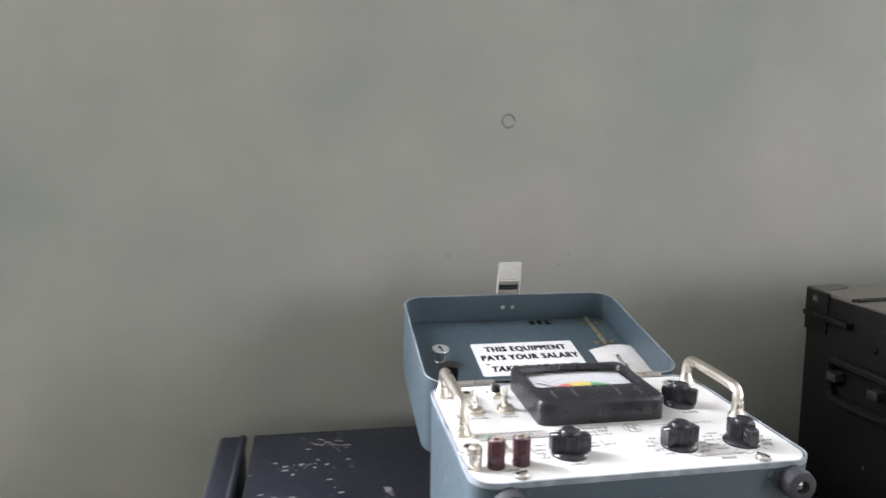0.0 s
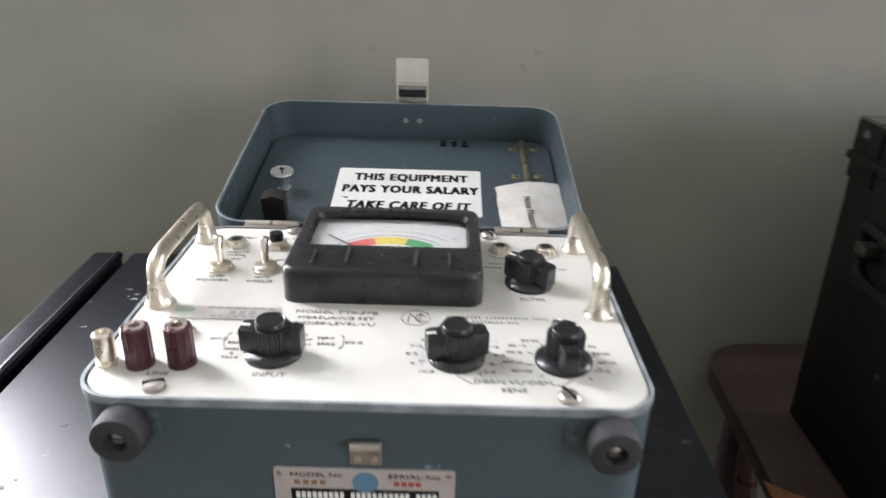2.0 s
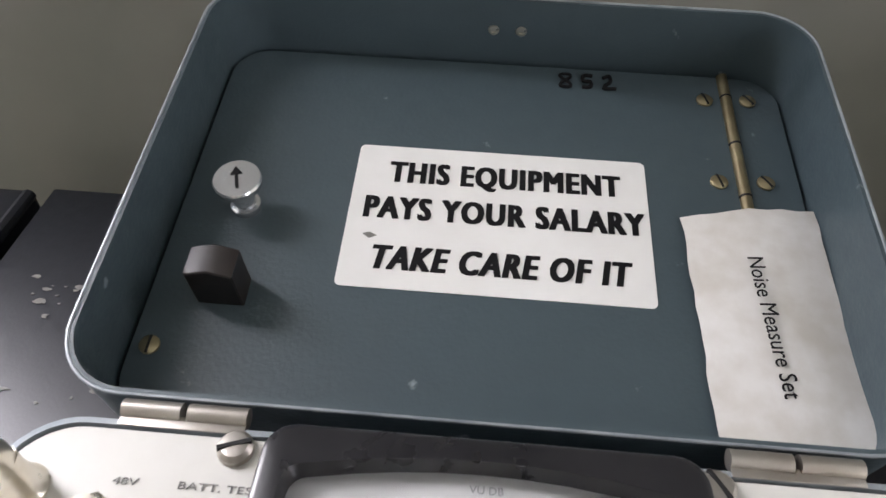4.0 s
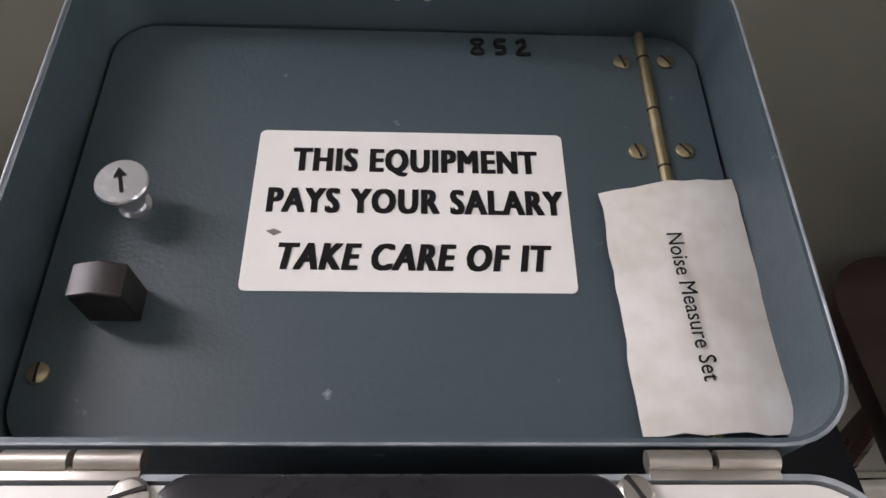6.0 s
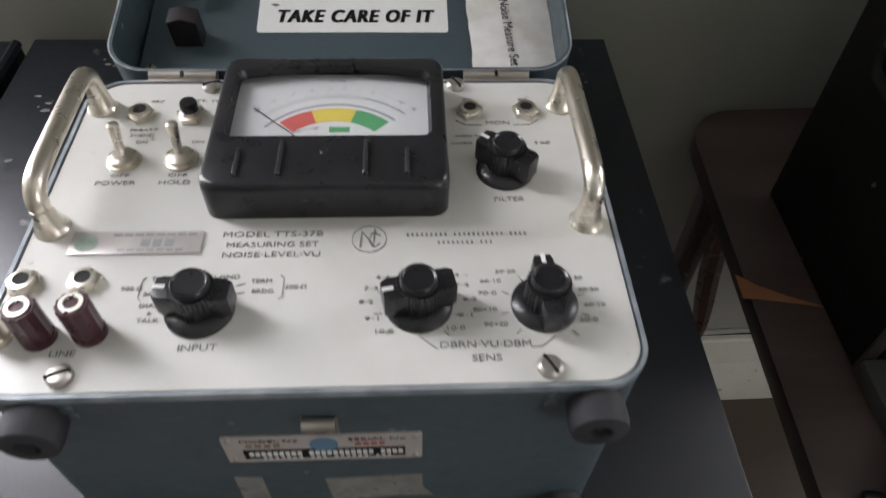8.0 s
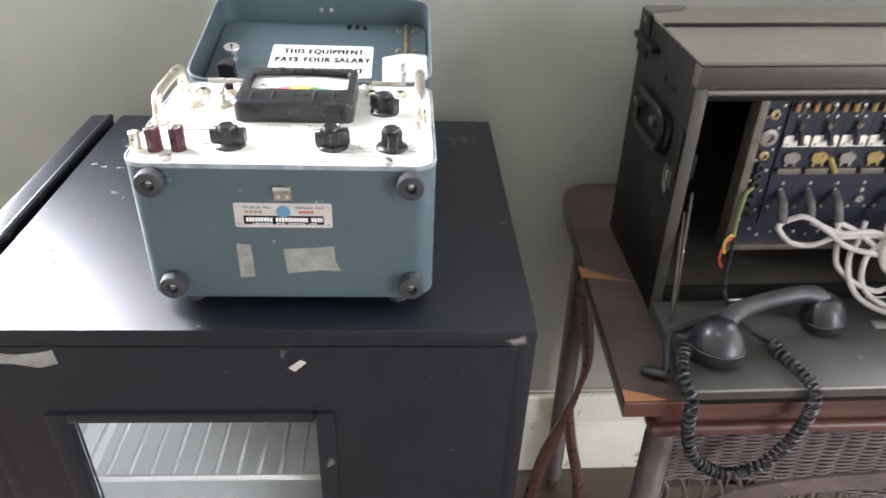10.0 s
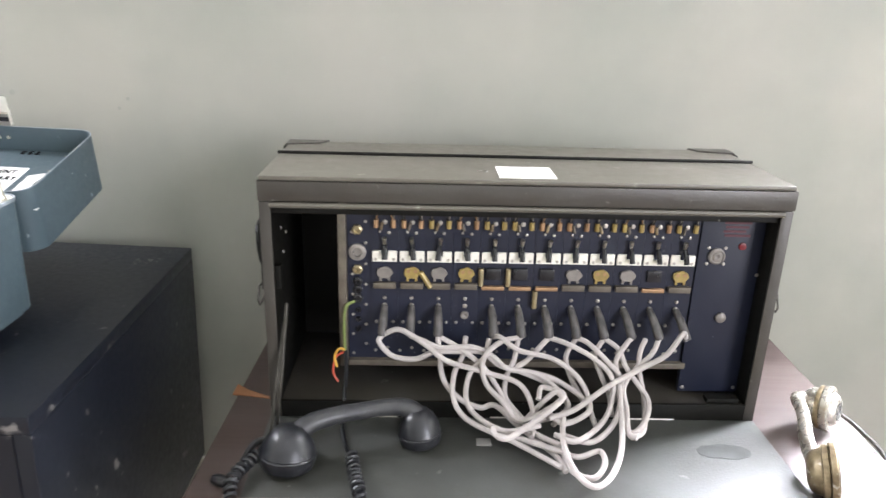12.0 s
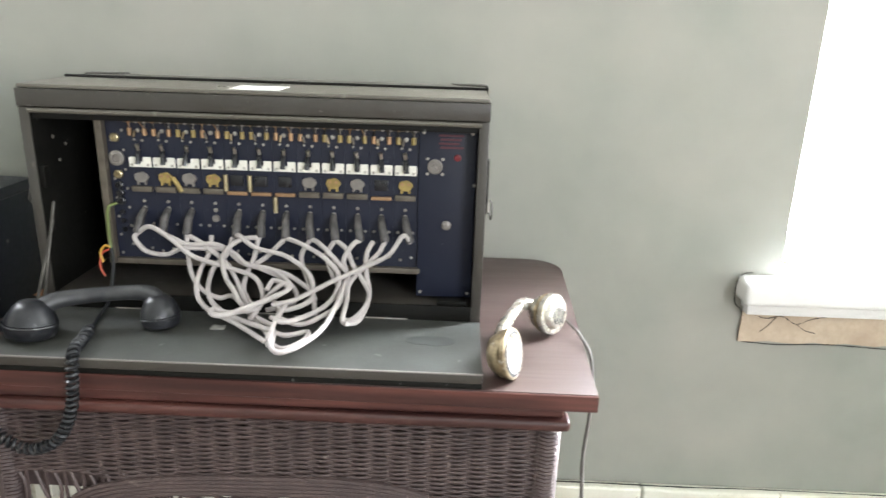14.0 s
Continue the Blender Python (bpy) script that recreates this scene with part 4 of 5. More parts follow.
    for j in range(ny + 1):
        row = []
        for i in range(nx + 1):
            u, v = i / nx, j / ny
            x = 0.0765 + u * 0.0545 + (1 - v) * 0.003 + (0.0012 * random.random() if i in (0, nx) else 0)
            y = 0.0125 + v * (0.096 + 0.007 * u) + (0.0012 * random.random() if j in (0, ny) else 0)
            row.append(paper.verts.new((x, y, -0.0328 + 0.0035 * math.sin(math.pi * u) + 0.0014 * math.sin(v * 7 + u * 2) * (u - 0.2) + 0.002 * v + 0.0025 * (1 - v) ** 2)))
        grid.append(row)
    for j in range(ny):
        for i in range(nx):
            paper.faces.new((grid[j][i], grid[j][i + 1], grid[j + 1][i + 1], grid[j + 1][i]))
    sheet = part("paper_note", paper, PAPER, lid, "creased white paper label with typed words")
    lettering("Noise Measure Set", 0.0088, sheet, pose(0.1035, 0.0600, -0.0266, 0, 0, -86.5), width=0.058)
    return t


def lid_latch(lid):
    """The draw latch that stands on the lid's far edge."""
    L = part("latch", prism([(-0.0118, 0.0205), (-0.0132, 0.0245), (-0.0132, 0.0415), (-0.011, 0.0432), (0.0142, 0.0432), (0.0164, 0.0415), (0.0164, 0.0245), (0.015, 0.0205)], 0, 0.0012), LATCH_PLATE, lid, "worn nickel draw latch", pose(0, 0.2065, 0, 90))
    for x in (-0.0132, 0.0150):
        part("side_arm", box(x, x + 0.0014, 0.0015, 0.026, -0.002, 0.003, 0.0004), LATCH_PLATE, L)
    part("pin", tube([(-0.0125, 0.0185, 0.001), (0.0157, 0.0185, 0.001)], 0.0014, 8), NICKEL, L)
    part("spring_plate", box(-0.008, 0.011, 0.0128, 0.0180, -0.002, 0.0006, 0.0006), STEEL, L)
    part("black_band", box(-0.0112, 0.0142, 0.0062, 0.0125, -0.002, 0.0012, 0.001), BAKELITE, L)
    part("base", box(-0.0118, 0.0148, -0.006, 0.0058, -0.003, 0.0006, 0.0008), STEEL, L)


test_set()

# ---- wicker table ----
TOP = 0.733


def table():
    t = thing("table", "dark mahogany table with rounded rear corners and woven wicker skirt", "table", pose(1.215, 0.85, 0))
    at = pose(-1.215, -0.85, 0)
    pts = [(0.797, 0.5975), (1.637, 0.5885)]
    for k in range(7):
        a = radians(90 * k / 6)
        pts.append((1.594 + 0.06 * math.cos(a), 1.05 + 0.06 * math.sin(a)))
    for k in range(7):
        a = radians(90 + 90 * k / 6)
        pts.append((0.872 + 0.06 * math.cos(a), 1.05 + 0.06 * math.sin(a)))
    part("tabletop", prism(pts, TOP - 0.024, TOP, 0.002), TABLE_WOOD, t, "worn dark mahogany top", at)
    part("front_edge", prism([(0.797, 0.5950), (1.637, 0.5860), (1.637, 0.5884), (0.797, 0.5974)], TOP - 0.0232, TOP - 0.0012, 0.0008, 1), RED_WOOD, t, "dark red grained mahogany edge", at)
    part("moulding", box(0.842, 1.6, 0.601, 0.625, TOP - 0.0425, TOP - 0.0242, 0.006, 4), RED_WOOD, t, "red mahogany moulding", at)
    part("moulding", box(0.834, 1.608, 0.594, 0.625, TOP - 0.0585, TOP - 0.043, 0.007, 4), RED_WOOD, t, "red mahogany moulding", at)
    for x0 in (0.832, 1.584):
        part("side_moulding", box(x0, x0 + 0.022, 0.626, 1.09, TOP - 0.058, TOP - 0.0242, 0.005, 3), WOOD, t, "", at)
    for pts in ([(0.797, 0.834), (0.83, 0.828), (0.873, 0.819), (0.84, 0.834), (0.815, 0.848), (0.798, 0.862)], [(0.797, 0.5978), (0.845, 0.5975), (0.825, 0.607), (0.798, 0.616)]):
        part("scraped_patch", prism(pts, TOP - 0.001, TOP + 0.0006), RAW_WOOD, t, "orange scraped raw wood", at)
    # woven skirt: wavy strands round upright stakes
    n_stakes, x0, x1 = 28, 0.862, 1.585
    step = (x1 - x0) / n_stakes
    weave = bmesh.new()
    rnd = random.Random(3)
    z, j = TOP - 0.057, 0
    while z > 0.505:
        z -= 0.0034
        lo = x0 if z > 0.567 else x0 + (0.567 - z) * 4.2 + 0.10
        pts = []
        drift, slack = rnd.uniform(-0.0004, 0.0004), rnd.uniform(0.0016, 0.0022)
        for i in range(6 * n_stakes + 1):
            x = x0 + i * step / 6
            if x >= lo:
                over = math.sin(math.pi * i / 6) * (1 if j % 2 else -1)
                pts.append((x, 0.621 - slack * over, z + drift - 0.0003 * over + 0.0014 * math.sin(0.11 * i + 0.2 * j) + rnd.uniform(-0.0003, 0.0003)))
        tube(pts, 0.0021, 6, bm=weave)
        j += 1
    part("woven_skirt", weave, WICKER, t, "dark brown woven wicker", at)["kind"] = "stuff"
    stakes = bmesh.new()
    for i in range(n_stakes + 1):
        x = x0 + i * step
        tube([(x, 0.6225, TOP - 0.06), (x + rnd.uniform(-0.002, 0.002), 0.6225, 0.50)], 0.0024, 5, bm=stakes)
    part("stake_backing", stakes, WICKER, t, "", at)["kind"] = "stuff"
    # open lattice and the arched braid below
    for i in range(9):
        x = 0.875 + 0.024 * i
        part("lattice_strand", tube(spline([(x, 0.622, 0.572), (x + 0.012, 0.618, 0.54), (x + (0.03 if i % 2 else -0.004), 0.622, 0.47)], 4), 0.0028, 6), WICKER, t, "", at)
    for k in range(5):
        part("arch_braid", tube(spline([(0.90, 0.62, 0.42 + 0.007 * k), (0.95, 0.618, 0.50 + 0.007 * k), (1.03, 0.617, 0.535 + 0.006 * k), (1.18, 0.617, 0.548 + 0.006 * k), (1.40, 0.617, 0.54 + 0.006 * k), (1.57, 0.617, 0.45 + 0.007 * k)], 10), 0.0042, 6), WICKER, t, "", at)
    part("backing_board", box(0.875, 1.572, 0.634, 0.640, 0.535, TOP - 0.062), WICKER, t, "", at)
    # corner posts wrapped with strands
    for x, y in ((0.862, 0.628), (1.584, 0.628), (0.862, 1.06), (1.584, 1.06)):
        leg = part("leg", tube([(x, y, 0.0), (x, y, TOP - 0.026)], 0.014, 10), WOOD, t, "", at)
        wrap = bmesh.new()
        z = TOP - 0.06
        turns = []
        while z > 0.03:
            for k in range(8):
                a = 2 * math.pi * k / 8
                turns.append((x + 0.0165 * math.cos(a), y + 0.0165 * math.sin(a), z - 0.0056 * k / 8))
            z -= 0.0056
        tube(turns, 0.0026, 4, bm=wrap)
        part("wrapping", wrap, WICKER, leg)
    # bent brace at the left end
    part("bent_brace", tube(spline([(0.838, 0.98, 0.70), (0.852, 0.98, 0.58), (0.872, 0.98, 0.455), (0.866, 0.98, 0.38), (0.849, 0.98, 0.30), (0.815, 0.98, 0.175), (0.79, 0.98, 0.0)], 6), [0.010 + 0.004 * math.sin(k * 0.25) for k in range(37)], 8), WOOD, t, "", at)
    part("bent_brace", tube(spline([(0.852, 0.98, 0.31), (0.868, 0.98, 0.22), (0.895, 0.98, 0.10), (0.90, 0.98, 0.0)], 6), 0.011, 8), WOOD, t, "", at)
    return t


table()

# ---- field switchboard ----
BX0, BX1, BY0, BY1, BZ0, BZ1 = 0.8685, 1.4950, 0.756, 0.968, 0.7345, 1.0615
SW = pose(1.18, 0.87, BZ0)
IN = SW.inverted()


def switchboard():
    s = thing("field_switchboard", "olive drab field telephone switchboard box, front cover lowered", "switchboard", SW)

    def p(name, bm, mat, label="", parent=None, smooth=True):
        if parent is None:
            return part(name, bm, mat, s, label, IN, smooth)
        return part(name, bm, mat, parent, label, None, smooth)

    # side and inner walls carry their shade in the colour
    p("side_wall", box(BX0, BX0 + 0.013, BY0, BY1, BZ0, BZ1, 0.0015), OLIVE_SHADED, "olive painted side, darkened for shade")
    right = p("side_wall", box(BX1 - 0.013, BX1, BY0, BY1, BZ0, BZ1, 0.0015), OLIVE_SHADED, "olive painted side, darkened for shade")
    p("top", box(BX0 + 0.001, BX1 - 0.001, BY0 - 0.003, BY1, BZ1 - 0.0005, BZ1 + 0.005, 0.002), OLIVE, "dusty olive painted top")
    p("top_rail", box(BX0 - 0.001, BX1 + 0.001, BY0 - 0.005, BY0 + 0.012, BZ1 - 0.0245, BZ1 - 0.001, 0.0015), OLIVE_MID)
    p("rail_bead", tube([(BX0 + 0.012, BY0 - 0.002, BZ1 - 0.0295), (BX1 - 0.010, BY0 - 0.002, BZ1 - 0.0295)], 0.0036, 8), OLIVE)
    p("inner_rail", box(BX0 + 0.0135, BX1 - 0.0135, BY0 + 0.002, BY0 + 0.02, BZ1 - 0.041, BZ1 - 0.033, 0.001), OLIVE_SHADED)
    p("back_wall", box(BX0 + 0.0135, BX1 - 0.0135, BY1 - 0.013, BY1, BZ0, BZ1 - 0.001), OLIVE_SHADED)
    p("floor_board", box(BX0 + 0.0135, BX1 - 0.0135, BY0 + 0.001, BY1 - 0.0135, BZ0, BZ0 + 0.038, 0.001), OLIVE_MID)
    p("sill_rail", box(BX0 + 0.0135, BX1 - 0.0135, BY0 - 0.004, BY0 + 0.0008, BZ0 + 0.016, BZ0 + 0.040, 0.001), OLIVE_SHADED)
    # strips give the front edges a lit tone over the shade-dark walls
    for x0, x1 in ((BX0, BX0 + 0.0135), (BX1 - 0.0135, BX1)):
        p("front_edge", box(x0, x1, BY0 - 0.0035, BY0 - 0.0005, BZ0, BZ1 - 0.0255, 0.001), OLIVE_MID, "worn olive-brown front edge")
    # the raised strap and caps on the top
    for y, z in ((0.880, 0.0035), (0.888, 0.002)):
        p("top_strap", tube([(BX0 - 0.001, y, BZ1 + z + 0.003), (BX1 + 0.001, y, BZ1 + z + 0.003)], 0.0024, 6), OLIVE_SHADED)
    for x, sx in ((BX0, 1), (BX1, -1)):
        p("corner_cap", prism([(x - 0.002 * sx, BY1 + 0.001), (x + 0.055 * sx, BY1 + 0.001), (x + 0.045 * sx, BY1 - 0.018), (x - 0.002 * sx, BY1 - 0.03)], BZ1 + 0.004, BZ1 + 0.0072, 0.001, 1), OLIVE_MID)
        p("edge_cap", box(min(x, x - 0.003 * sx), max(x, x - 0.003 * sx), BY1 - 0.04, BY1 + 0.001, BZ1 - 0.05, BZ1 + 0.005, 0.001), OLIVE_SHADED)
    p("paper_label", box(1.147, 1.2148, 0.765, 0.825, BZ1 + 0.005, BZ1 + 0.0056), PAPER, "white paper label")
    for x in (1.125, 1.132):
        p("rivet", lathe([(0.004, 0), (0.003, 0.0015), (0, 0.002)], 10, m=pose(x, 0.80, BZ1 + 0.005)), OLIVE)
    # left end: handle, rivets, ledge and latch
    X = BX0
    hd = p("carrying_handle", tube(spline([(X - 0.008, 0.908, 0.978), (X - 0.013, 0.898, 0.988), (X - 0.016, 0.86, 0.989), (X - 0.014, 0.812, 0.988), (X - 0.012, 0.801, 0.978), (X - 0.011, 0.800, 0.958), (X - 0.010, 0.812, 0.941), (X - 0.010, 0.86, 0.937), (X - 0.010, 0.898, 0.938), (X - 0.008, 0.909, 0.952), (X - 0.008, 0.908, 0.978)], 5), 0.0052, 8), OLIVE_SHADED, "dark painted drop handle")
    for y, z in ((0.898, 0.966), (0.831, 0.966)):
        p("handle_clip", box(X - 0.016, X, y - 0.008, y + 0.008, z - 0.005, z + 0.006, 0.002), DARK_STEEL, parent=hd)
    for y, z in ((0.848, 1.016), (0.8135, 1.016)):
        p("rivet", lathe([(0.0052, 0), (0.004, 0.003), (0, 0.004)], 12, m=pose(X, y, z, 0, -90)), OLIVE_SHADED)
    p("ledge", box(X - 0.011, X + 0.0005, 0.884, 0.963, 1.032, 1.039, 0.001), OLIVE_SHADED)
    for xx, sx in ((X, -1), (BX1, 1)):
        lt = p("latch", box(min(xx, xx + sx * 0.003), max(xx, xx + sx * 0.003), 0.766, 0.792, 0.908, 0.930, 0.001), DARK_STEEL, "worn blackened latch")
        p("latch_wire", tube([(xx + sx * 0.004, 0.788, 0.926), (xx + sx * 0.009, 0.770, 0.924), (xx + sx * 0.009, 0.762, 0.908), (xx + sx * 0.008, 0.764, 0.902), (xx + sx * 0.004, 0.786, 0.910)], 0.0014, 6), DARK_STEEL, parent=lt)
        p("latch_pin", tube([(xx + sx * 0.004, 0.777, 0.928), (xx + sx * 0.004, 0.777, 0.909)], 0.002, 8), STEEL, parent=lt)
        p("edge_plate", box(min(xx, xx + sx * 0.0025), max(xx, xx + sx * 0.0025), 0.757, 0.775, 0.925, 0.985, 0.0008), OLIVE_SHADED)
    # panel of twelve line units
    p("frame_post", box(0.9555, 0.9655, 0.776, 0.80, 0.812, BZ1 - 0.036, 0.001), BROWN_METAL, "dull brown metal frame post")
    p("frame_base", box(0.966, 1.405, 0.778, 0.80, 0.812, 0.820, 0.001), BROWN_METAL)
    panel = p("line_panel", box(0.966, 1.4005, 0.786, 0.800, 0.820, BZ1 - 0.034), NAVY, "navy-black panel of twelve line units")
    p("terminal_rail", box(0.996, 1.400, 0.776, 0.7858, 1.0165, 1.0205, 0.001), BROWN_METAL, "dull brown terminal rail")
    for k in range(36):
        p("terminal_screw", lathe([(0.0026, 0), (0.002, 0.0014), (0, 0.002)], 8, m=pose(1.003 + 0.01124 * k, 0.776, 1.0185, 90)), STEEL if k % 3 else COPPER)
    line_units(s, p)
    plate = p("side_plate", box(1.401, 1.480, 0.781, 0.790, 0.778, BZ1 - 0.038, 0.001), NAVY, "navy-black blank plate")
    for x, z in ((1.4065, 0.7845), (1.475, 0.7845), (1.4075, 1.0165), (1.474, 1.0165), (1.479, 0.945)):
        p("screw", lathe([(0.0026, 0), (0.002, 0.0012), (0, 0.0016)], 10, m=pose(x, 0.781, z, 90)), STEEL, parent=plate)
    p("round_jack", lathe([(0.0105, 0), (0.0105, 0.003), (0.0085, 0.004), (0.0075, 0.003), (0.0055, 0.003), (0.005, 0.0045), (0.003, 0.0045), (0, 0.001)], 24, m=pose(1.4236, 0.781, 0.9697, 90)), GREY_BITS, "tarnished round socket", plate)
    for dx, dz in ((-0.0105, -0.0105), (0.0105, -0.0105), (-0.0105, 0.0105), (0.0105, 0.0105)):
        p("screw", lathe([(0.0024, 0), (0.002, 0.0012), (0, 0.0015)], 8, m=pose(1.4236 + dx, 0.781, 0.9697 + dz, 90)), STEEL, parent=plate)
    p("red_lamp", lathe([(0.005, 0), (0.0045, 0.002), (0, 0.003)], 14, m=pose(1.4545, 0.781, 0.9828, 90)), RED_LAMP, "faded red lens", plate)
    p("thumb_screw", lathe([(0.0068, 0), (0.0068, 0.003), (0.004, 0.0045), (0, 0.005)], 16, m=pose(1.4416, 0.781, 0.8864, 90)), GREY_BITS, "", plate)
    for i in range(4):
        p("faded_lettering", box(1.428 + 0.002 * (i % 2), 1.462 - 0.003 * (i % 3), 0.7804, 0.781, 1.0115 - 0.0055 * i, 1.0145 - 0.0055 * i), FADED_RED, "", plate)
    p("foot_block", box(1.432, 1.474, 0.757, 0.772, BZ0 + 0.0395, BZ0 + 0.046, 0.001), OLIVE_SHADED)
    # cover lowered on the table
    cover = p("front_cover", box(0.8675, 1.4945, 0.590, 0.7515, TOP + 0.0015, 0.7530, 0.002), COVER, "dusty olive front cover, lying open")
    p("cover_bead", box(0.867, 1.495, 0.5875, 0.5905, TOP + 0.009, 0.7530, 0.001), OLIVE_MID, "", cover)
    p("edge_strip", box(0.867, 1.495, 0.5873, 0.5903, 0.7533, 0.7548, 0.0005), GREY_BITS, "worn metal edge", cover)
    p("cover_bead", box(0.8675, 1.4945, 0.588, 0.5903, TOP + 0.0015, TOP + 0.0085, 0.001), OLIVE_SHADED, "", cover)
    rnd = random.Random(8)
    blot = [(1.428 + (0.032 + 0.006 * rnd.random()) * math.cos(k * math.pi / 12), 0.682 + (0.013 + 0.004 * rnd.random()) * math.sin(k * math.pi / 12)) for k in range(24)]
    p("wiped_patch", prism(blot, 0.7531, 0.7533), WIPED, "dark rubbed patch in the dust", cover)
    for x in (1.00, 1.18, 1.36):
        p("hinge", tube([(x - 0.03, 0.7535, 0.7515), (x + 0.03, 0.7535, 0.7515)], 0.003, 8), STEEL, "", cover)
    st = p("cover_stay", tube([(0.8935, 0.762, 0.905), (0.884, 0.715, 0.757)], 0.0022, 6), DARK_STEEL, "worn steel cover stay")
    p("stay_rod", tube([(0.8895, 0.762, 0.880), (0.878, 0.705, 0.756)], 0.0022, 6), DARK_STEEL, parent=st)
    p("stay_bracket", box(0.882, 0.889, 0.758, 0.77, 0.925, 0.955, 0.001), OLIVE_SHADED)
    for x, y, z in ((0.8825, 0.80, 0.99), (0.8825, 0.83, 0.975), (0.8825, 0.81, 0.955)):
        p("rivet", lathe([(0.003, 0), (0.002, 0.0016), (0, 0.002)], 8, m=pose(x, y, z, 0, 90)), OLIVE)
    # loose wires at the left
    p("green_wire", tube(spline([(0.9745, 0.779, 0.902), (0.964, 0.772, 0.895), (0.962, 0.771, 0.86), (0.963, 0.770, 0.835)], 6), 0.0022, 6), GREEN_WIRE)
    p("orange_wire", tube(spline([(0.963, 0.770, 0.838), (0.956, 0.766, 0.842), (0.950, 0.764, 0.832), (0.953, 0.763, 0.818)], 6), 0.0017, 6), ORANGE_WIRE)
    p("red_wire", tube(spline([(0.961, 0.769, 0.836), (0.951, 0.765, 0.83), (0.948, 0.763, 0.81), (0.954, 0.762, 0.797)], 6), 0.0016, 6), RED_WIRE)
    p("black_cable", tube(spline([(0.963, 0.770, 0.838), (0.964, 0.768, 0.81), (0.962, 0.762, 0.785), (0.962, 0.757, 0.776)], 6), 0.0026, 6), COILED)
    return s


def line_units(s, p):
    kinds = "gygykkkgygky"
    rnd = random.Random(5)
    for i in range(12):
        x = 1.0122 + 0.03373 * i
        z0 = 0.0008 * i / 12
        y = 0.786
        unit = p("line_unit", box(x - 0.01675, x + 0.01675, 0.7835, 0.7859, 0.8485, 1.0235), NAVY, "navy line unit strip")
        tile = prism([(-0.0152, -0.0070), (0.0152, -0.0070), (0.0152, 0.0058), (0.0138, 0.0070), (0.0042, 0.0070), (0.0038, 0.0002), (-0.0038, 0.0002), (-0.0042, 0.0070), (-0.0138, 0.0070), (-0.0152, 0.0058)], 0, 0.0032, 0.0005, 1)
        p("white_plate", join(None, tile, pose(x, 0.7835, 0.9615 + z0, 90)), IVORY, "ivory plastic marker plate", unit)
        for dx in (-0.0112, 0.0112):
            p("screw", lathe([(0.0021, 0), (0.0015, 0.001), (0, 0.0012)], 8, m=pose(x + dx, 0.7802, 0.9578 + z0, 90)), STEEL, "", unit)
        tilt = rnd.uniform(-0.001, 0.001)
        p("key_lever", tube([(x, 0.782, 0.978), (x + tilt, 0.776, 0.972), (x + 2 * tilt, 0.7725, 0.960)], [0.0028, 0.0032, 0.0036], 8), BAKELITE, "black key lever", unit)
        p("lever_tip", tube([(x, 0.781, 0.976), (x - tilt, 0.7765, 0.9868)], [0.0022, 0.0028], 8), NICKEL, "", unit)
        brassy = rnd.random() < 0.72
        for dx in (-0.0105, 0.0105):
            p("coil_terminal", tube([(x + dx, 0.781, 0.9985), (x + dx, 0.781, 1.0085)], 0.0032, 8), YELLOW_BITS if brassy else COPPER, "", unit)
            p("lead", tube([(x + dx, 0.781, 1.0085), (x + dx + 0.001, 0.780, 1.0155)], 0.0011, 5), GREY_BITS, "", unit)
        sag = rnd.uniform(-0.0015, 0.0015)
        p("lead_loop", tube(spline([(x - 0.0105, 0.780, 1.0085), (x - 0.007, 0.774, 1.0195 + sag), (x + 0.001, 0.772, 1.0215), (x + 0.007, 0.774, 1.0185 - sag), (x + 0.0105, 0.780, 1.0085)], 4), 0.0009, 5), DARK_STEEL if i % 3 else COPPER, "", unit)
        p("resistor", tube([(x - 0.0045, 0.779, 0.9965), (x - 0.0045 + 2 * sag, 0.779, 1.0055)], [0.0019, 0.0019], 8), BROWN_METAL if i % 2 else TARNISH, "small ringed resistor", unit)
        for dx, zz, r in ((0, 1.005, 0.0034), (0.005, 0.9915, 0.0022), (-0.006, 0.9925, 0.0018), (0, 0.9055, 0.0026), (0, 0.8955, 0.0034), (-0.0105, 0.8725, 0.0024), (0.0105, 0.8725, 0.0022)):
            p("bolt", lathe([(r, 0), (r * 0.8, 0.0018), (0, 0.0024)], 8, m=pose(x + dx, 0.7835, zz, 90)), STEEL, "", unit)
        k = kinds[i]
        mat = {"g": GREY_BITS, "y": YELLOW_BITS, "k": BAKELITE}[k]
        if k == "k":
            shape = box(-0.0105, 0.0105, -0.0085, 0.0085, 0, 0.004, 0.001)
        else:
            shape = prism([((0.0115 if n % 4 else 0.0125) * math.cos(n * math.pi / 10), (0.0092 if n % 3 else 0.008) * math.sin(n * math.pi / 10)) for n in range(20)], 0, 0.004, 0.0008, 1)
            for dx in (-0.006, 0.006):
                box(dx - 0.0018, dx + 0.0018, -0.0125, -0.007, 0.0005, 0.0035, 0.0004, 1, shape)
        drop = p("drop_shutter", join(None, shape, pose(x, 0.7835, 0.940 + z0, 90) @ Matrix.Diagonal((0.86, 0.88, 1, 1))), mat, {"g": "tarnished grey drop shutter", "y": "yellow varnished drop shutter", "k": "black drop shutter"}[k], unit)
        if k == "y":
            for dx in (-0.0045, 0.0045):
                p("shutter_hole", lathe([(0.0026, 0), (0.0024, 0.0008), (0, 0.0009)], 8, m=pose(x + dx, 0.7794, 0.9425 + z0, 90)), COPPER, "", unit)
        bar = COPPER if i in (4, 5, 6, 10) else BROWN_METAL
